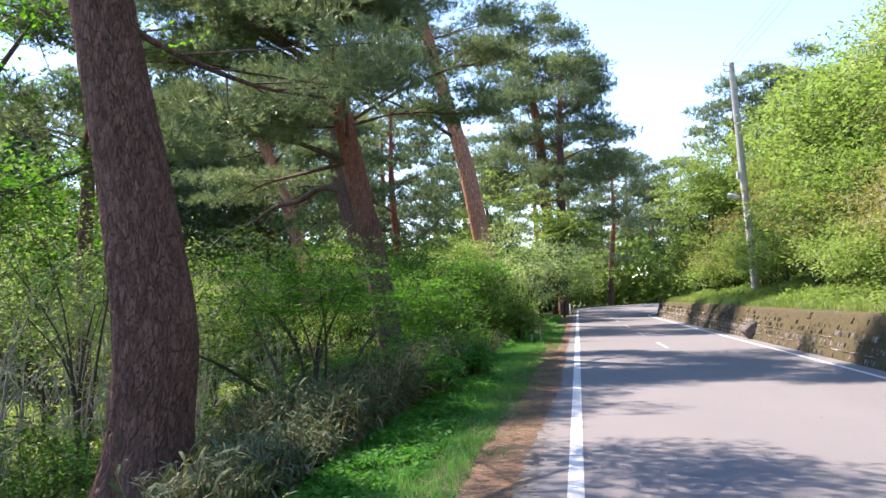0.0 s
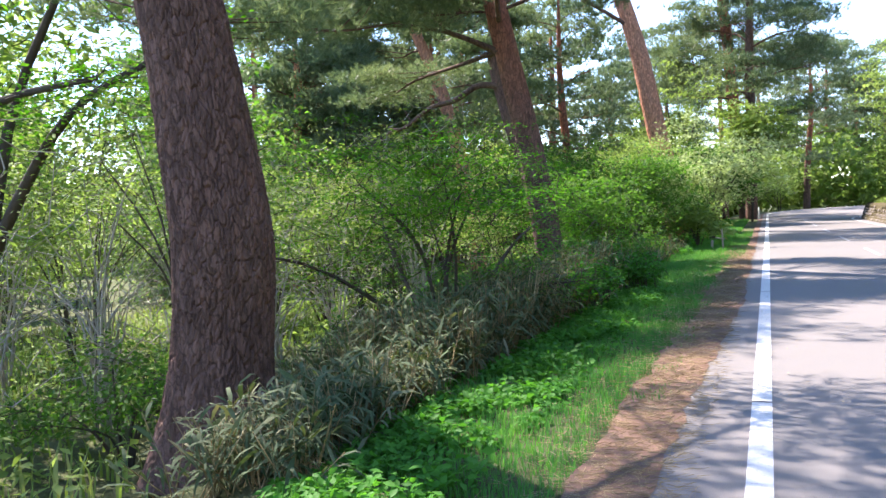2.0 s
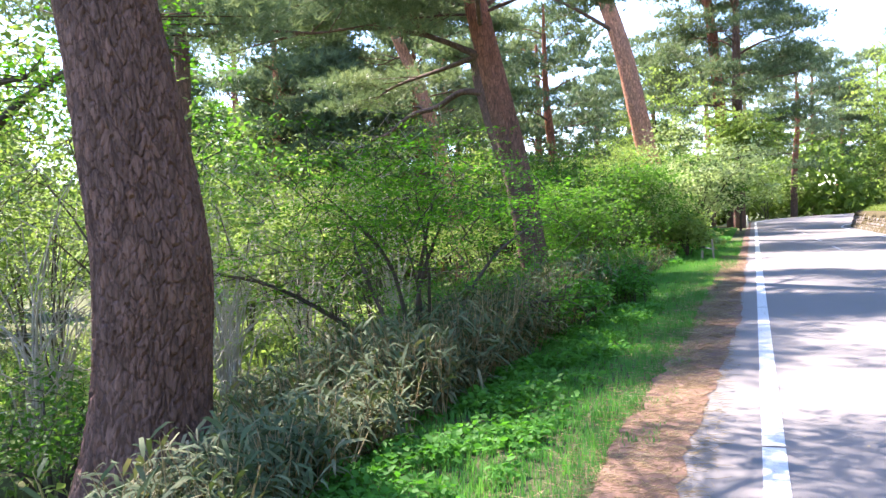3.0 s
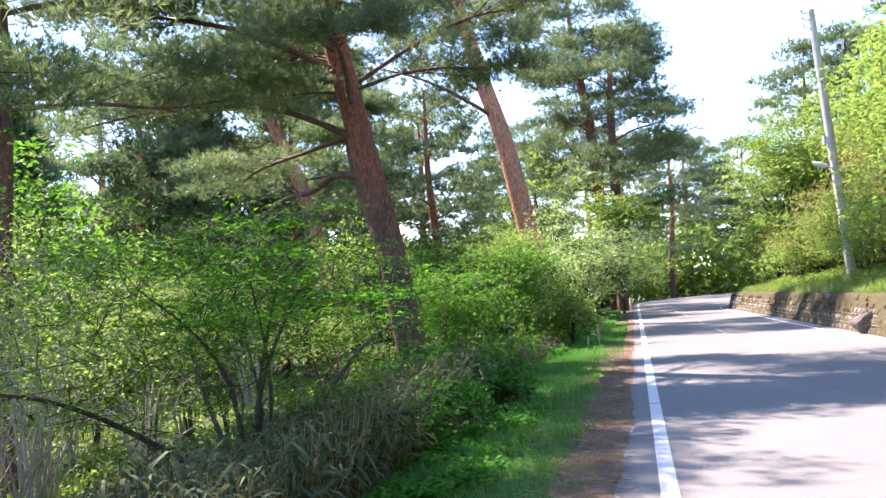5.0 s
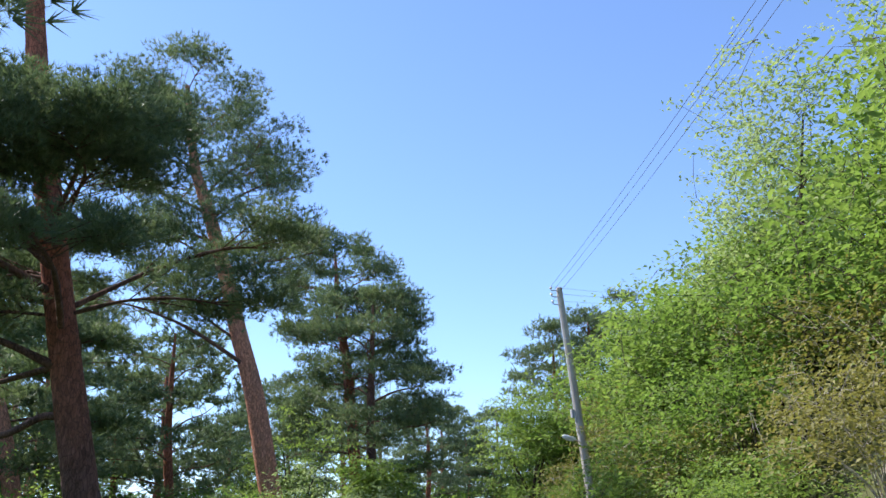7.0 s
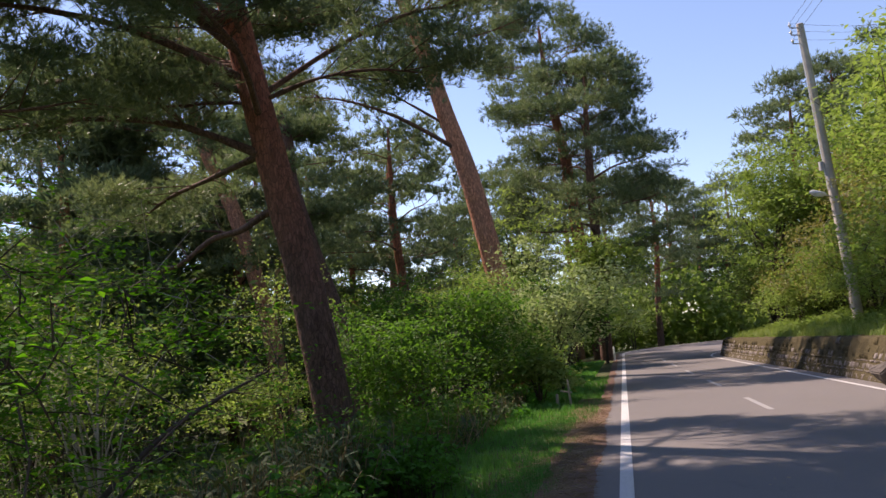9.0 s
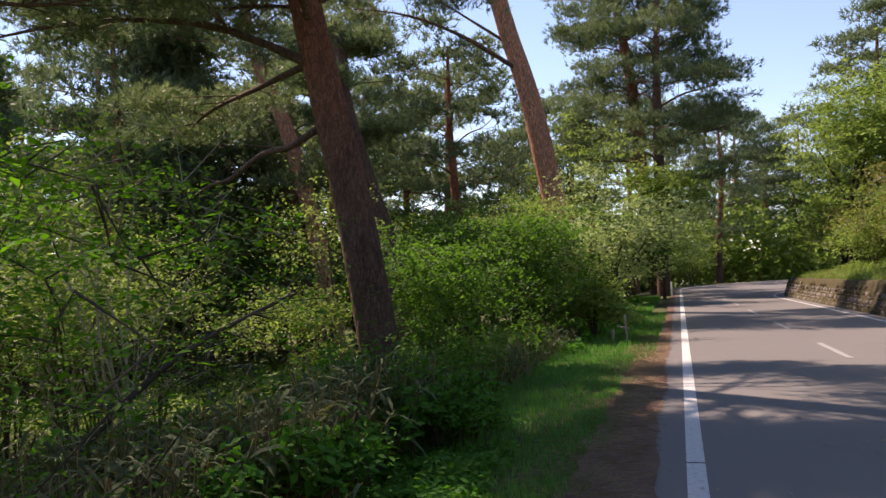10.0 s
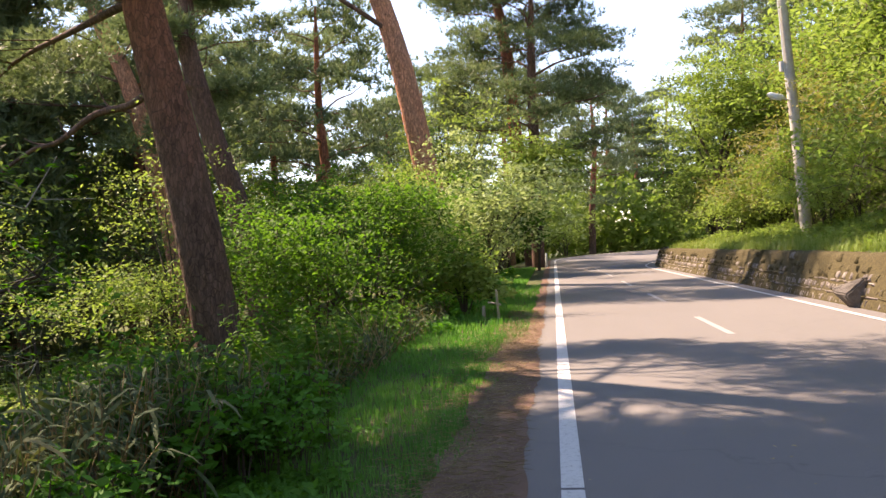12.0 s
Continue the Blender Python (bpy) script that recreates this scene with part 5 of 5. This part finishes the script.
for f in (0.3, 0.45, 0.62, 0.8):
    q = np.array(span) * f
    part("steel_band", tube([q - UP * 0.03, q + UP * 0.03], 0.158 - 0.035 * f, 20), METAL, pole)
conduit = [np.array(span) * k + np.array((-0.16 + 0.04 * k, -0.02, 0)) for k in np.linspace(0.44, 0.97, 8)]
part("conduit", tube(conduit, 0.022, 8), LAMP_WHITE, pole, "white cable conduit")
# the next poles, one past the walker's back and one up the hill, carry the cables' other ends
near_pole, hill_pole = Vector((7.8, -18.0, 0.9)), Vector((17.6, 50.0, 5.6))
for hook in HOOKS:
    for foot in (near_pole, hill_pole):
        end = np.array(foot) + hook - np.array(base)
        t = np.linspace(0, 1, 24)[:, None]
        line = hook + (end - hook) * t - UP * (3.2 if foot is near_pole else 0.5) * t * (1 - t)
        tagged(new("power_cable", mesh_from("power_cable", *tube(line, 0.0055, 5), CABLE)), "thin black overhead cable hung from the pole", "cable", "overhead cables")
for foot in (near_pole, hill_pole):
    copy_thing(pole, pose(*foot))

# ---- stakes and posts on the verge ----
def stake(x, y, h, r, lean, label, material=STAKE_WOOD, group="verge stakes", name="wooden_stake"):
    root = thing(name, (x, y, gz(x, y) - 0.05), label, "stake", group)
    part("post", tube([(0, 0, 0), (lean * 0.5, 0, h * 0.5), (lean, 0, h - 0.03), (lean, 0, h)], [r, r * 0.97, r * 0.93, r * 0.6], 8), material, root, smooth=True)
    return root


stake(-1.42, 22.5, 0.34, 0.035, 0.01, "short weathered wooden stake in the grass")
tall = stake(-1.1, 22.1, 0.66, 0.025, -0.03, "thin weathered wooden stake with a crossbar")
part("crossbar", tube([(-0.2, 0.1, 0.42), (0.04, -0.02, 0.38)], 0.02, 6), STAKE_WOOD, tall)
dl = stake(-0.45, 50.5, 0.85, 0.05, 0.0, "white roadside marker post", LAMP_WHITE, "roadside marker posts", "marker_post")
part("reflector", tube([(0, -0.052, 0.68), (0, -0.058, 0.68)], [0.035, 0.03], 10), CERAMIC, dl)
st = thing("rotten_stump", (-4.9, 10.3, gz(-4.9, 10.3) - 0.03), "splintered orange-brown rotten stump among the bamboo", "stump")
part("wood", tube([(0, 0, 0), (0.02, 0, 0.4), (0.05, 0, 0.75), (0.07, 0, 0.95)], [0.09, 0.075, 0.06, 0.015], 7), LITTER, st)


def boulder(at, corners, seed):
    """An angular slab: the hull of a few corners, its edges chipped and its faces roughened."""
    bm = bmesh.new()
    for c in corners:
        bm.verts.new(c)
    bmesh.ops.convex_hull(bm, input=bm.verts)
    bmesh.ops.bevel(bm, geom=bm.edges[:], offset=0.025, segments=2, affect="EDGES")
    bmesh.ops.triangulate(bm, faces=bm.faces)
    bmesh.ops.subdivide_edges(bm, edges=bm.edges[:], cuts=3, use_grid_fill=True)
    for v in bm.verts:
        p = v.co + Vector((seed, 0, 0))
        v.co += Vector((noise.noise(p * 5), noise.noise(p * 5 + Vector((9, 0, 0))), noise.noise(p * 5 + Vector((0, 9, 0))))) * 0.035 + v.co * 0.03 * noise.noise(p * 18)
    me = bpy.data.meshes.new("boulder")
    bm.to_mesh(me)
    bm.free()
    me.materials.append(ROCK)
    ob = new("boulder", me)
    ob.matrix_world = pose(*at)
    return tagged(ob, "angular grey boulder leaning against the retaining wall", "boulder")


boulder((5.06, 22.0, 0.0), [(-0.06, -0.1, -0.02), (-0.06, 0.14, -0.02), (0.14, -0.18, -0.02), (0.14, 0.2, -0.02), (-0.32, 0.1, 0.3), (-0.2, -0.22, 0.24), (-0.24, 0.26, 0.34), (0.18, -0.26, 0.56), (0.16, 0.3, 0.44)], 3)

# ---- wall stones: toothed rows between thin ledges below, scattered mossy stones above ----
def wall_spot(y, off):
    """Place and turn on the wall's face at y along it."""
    if y > 44:
        a = (y - 44) / 25
        return 29.05 - (25 - 0.36) * math.cos(a) + off, 44 + (25 - 0.36) * math.sin(a), a
    return float(right_x(y)) + 0.36 + off, y, 0.0


rg = np.random.default_rng(21)
kinds_of_stone = {}
for tag, w, h in (("tooth", 0.07, 0.13), ("tooth_wide", 0.1, 0.14), ("ledge", 0.46, 0.05), ("ledge_short", 0.3, 0.055), ("rubble", 0.16, 0.13), ("rubble_wide", 0.24, 0.16)):
    kinds_of_stone[tag] = [(block_mesh("stone", w, h, 0.13, m, i), w) for i in range(3) for m in (STONE, MOSSY)]
courses = [(0.0, ("tooth", "tooth_wide"), 0.055, 0.03, 0.05), (0.165, ("ledge", "ledge_short"), 0.02, 0.1, 0.12), (0.225, ("tooth", "tooth_wide"), 0.06, 0.08, 0.12), (0.385, ("ledge", "ledge_short"), 0.02, 0.25, 0.3), (0.44, ("tooth", "tooth_wide"), 0.06, 0.4, 0.6), (0.58, ("rubble", "tooth"), 0.08, 0.65, 1.2), (0.74, ("rubble", "rubble_wide"), 0.08, 0.8, 1.2)]
far_items = []
near_count = 0
for course, (z, names, gap, missing, moss) in enumerate(courses):
    y = 3.0
    while y < 52:
        name = names[int(rg.integers(0, 2))]
        mossy = rg.uniform() < moss + 0.35 * math.sin(y * 0.9 + course)
        me, w = kinds_of_stone[name][int(rg.integers(0, 3)) * 2 + (1 if mossy else 0)]
        y += w + gap * rg.uniform(0.6, 1.5)
        if rg.uniform() < missing or z + 0.14 > float(wall_height(y)):
            continue
        x, yy, ang = wall_spot(y - w / 2, 0.025 + z * 0.31 + rg.uniform(-0.02, 0.015) - (0.012 if "ledge" in name else 0))
        m = pose(x, yy, z + rg.uniform(-0.008, 0.008), rg.uniform(-4, 4), 16 + rg.uniform(-5, 5), -math.degrees(ang) + rg.uniform(-6, 6))
        if near_count < 300 and 13.0 < y < 22.5:
            ob = new("stone", me)
            ob.parent = retaining_wall
            ob.matrix_basis = m
            near_count += 1
        else:
            far_items.append((np.array([m @ v.co for v in me.vertices]), np.array([list(p.vertices) for p in me.polygons]), mossy))
for flag, mat_ in ((False, STONE), (True, MOSSY)):
    items = [(a, b) for a, b, c in far_items if c == flag]
    tagged(part("stone_courses", join(items), mat_, retaining_wall), "rough stones of the wall's further courses", kind="stuff")
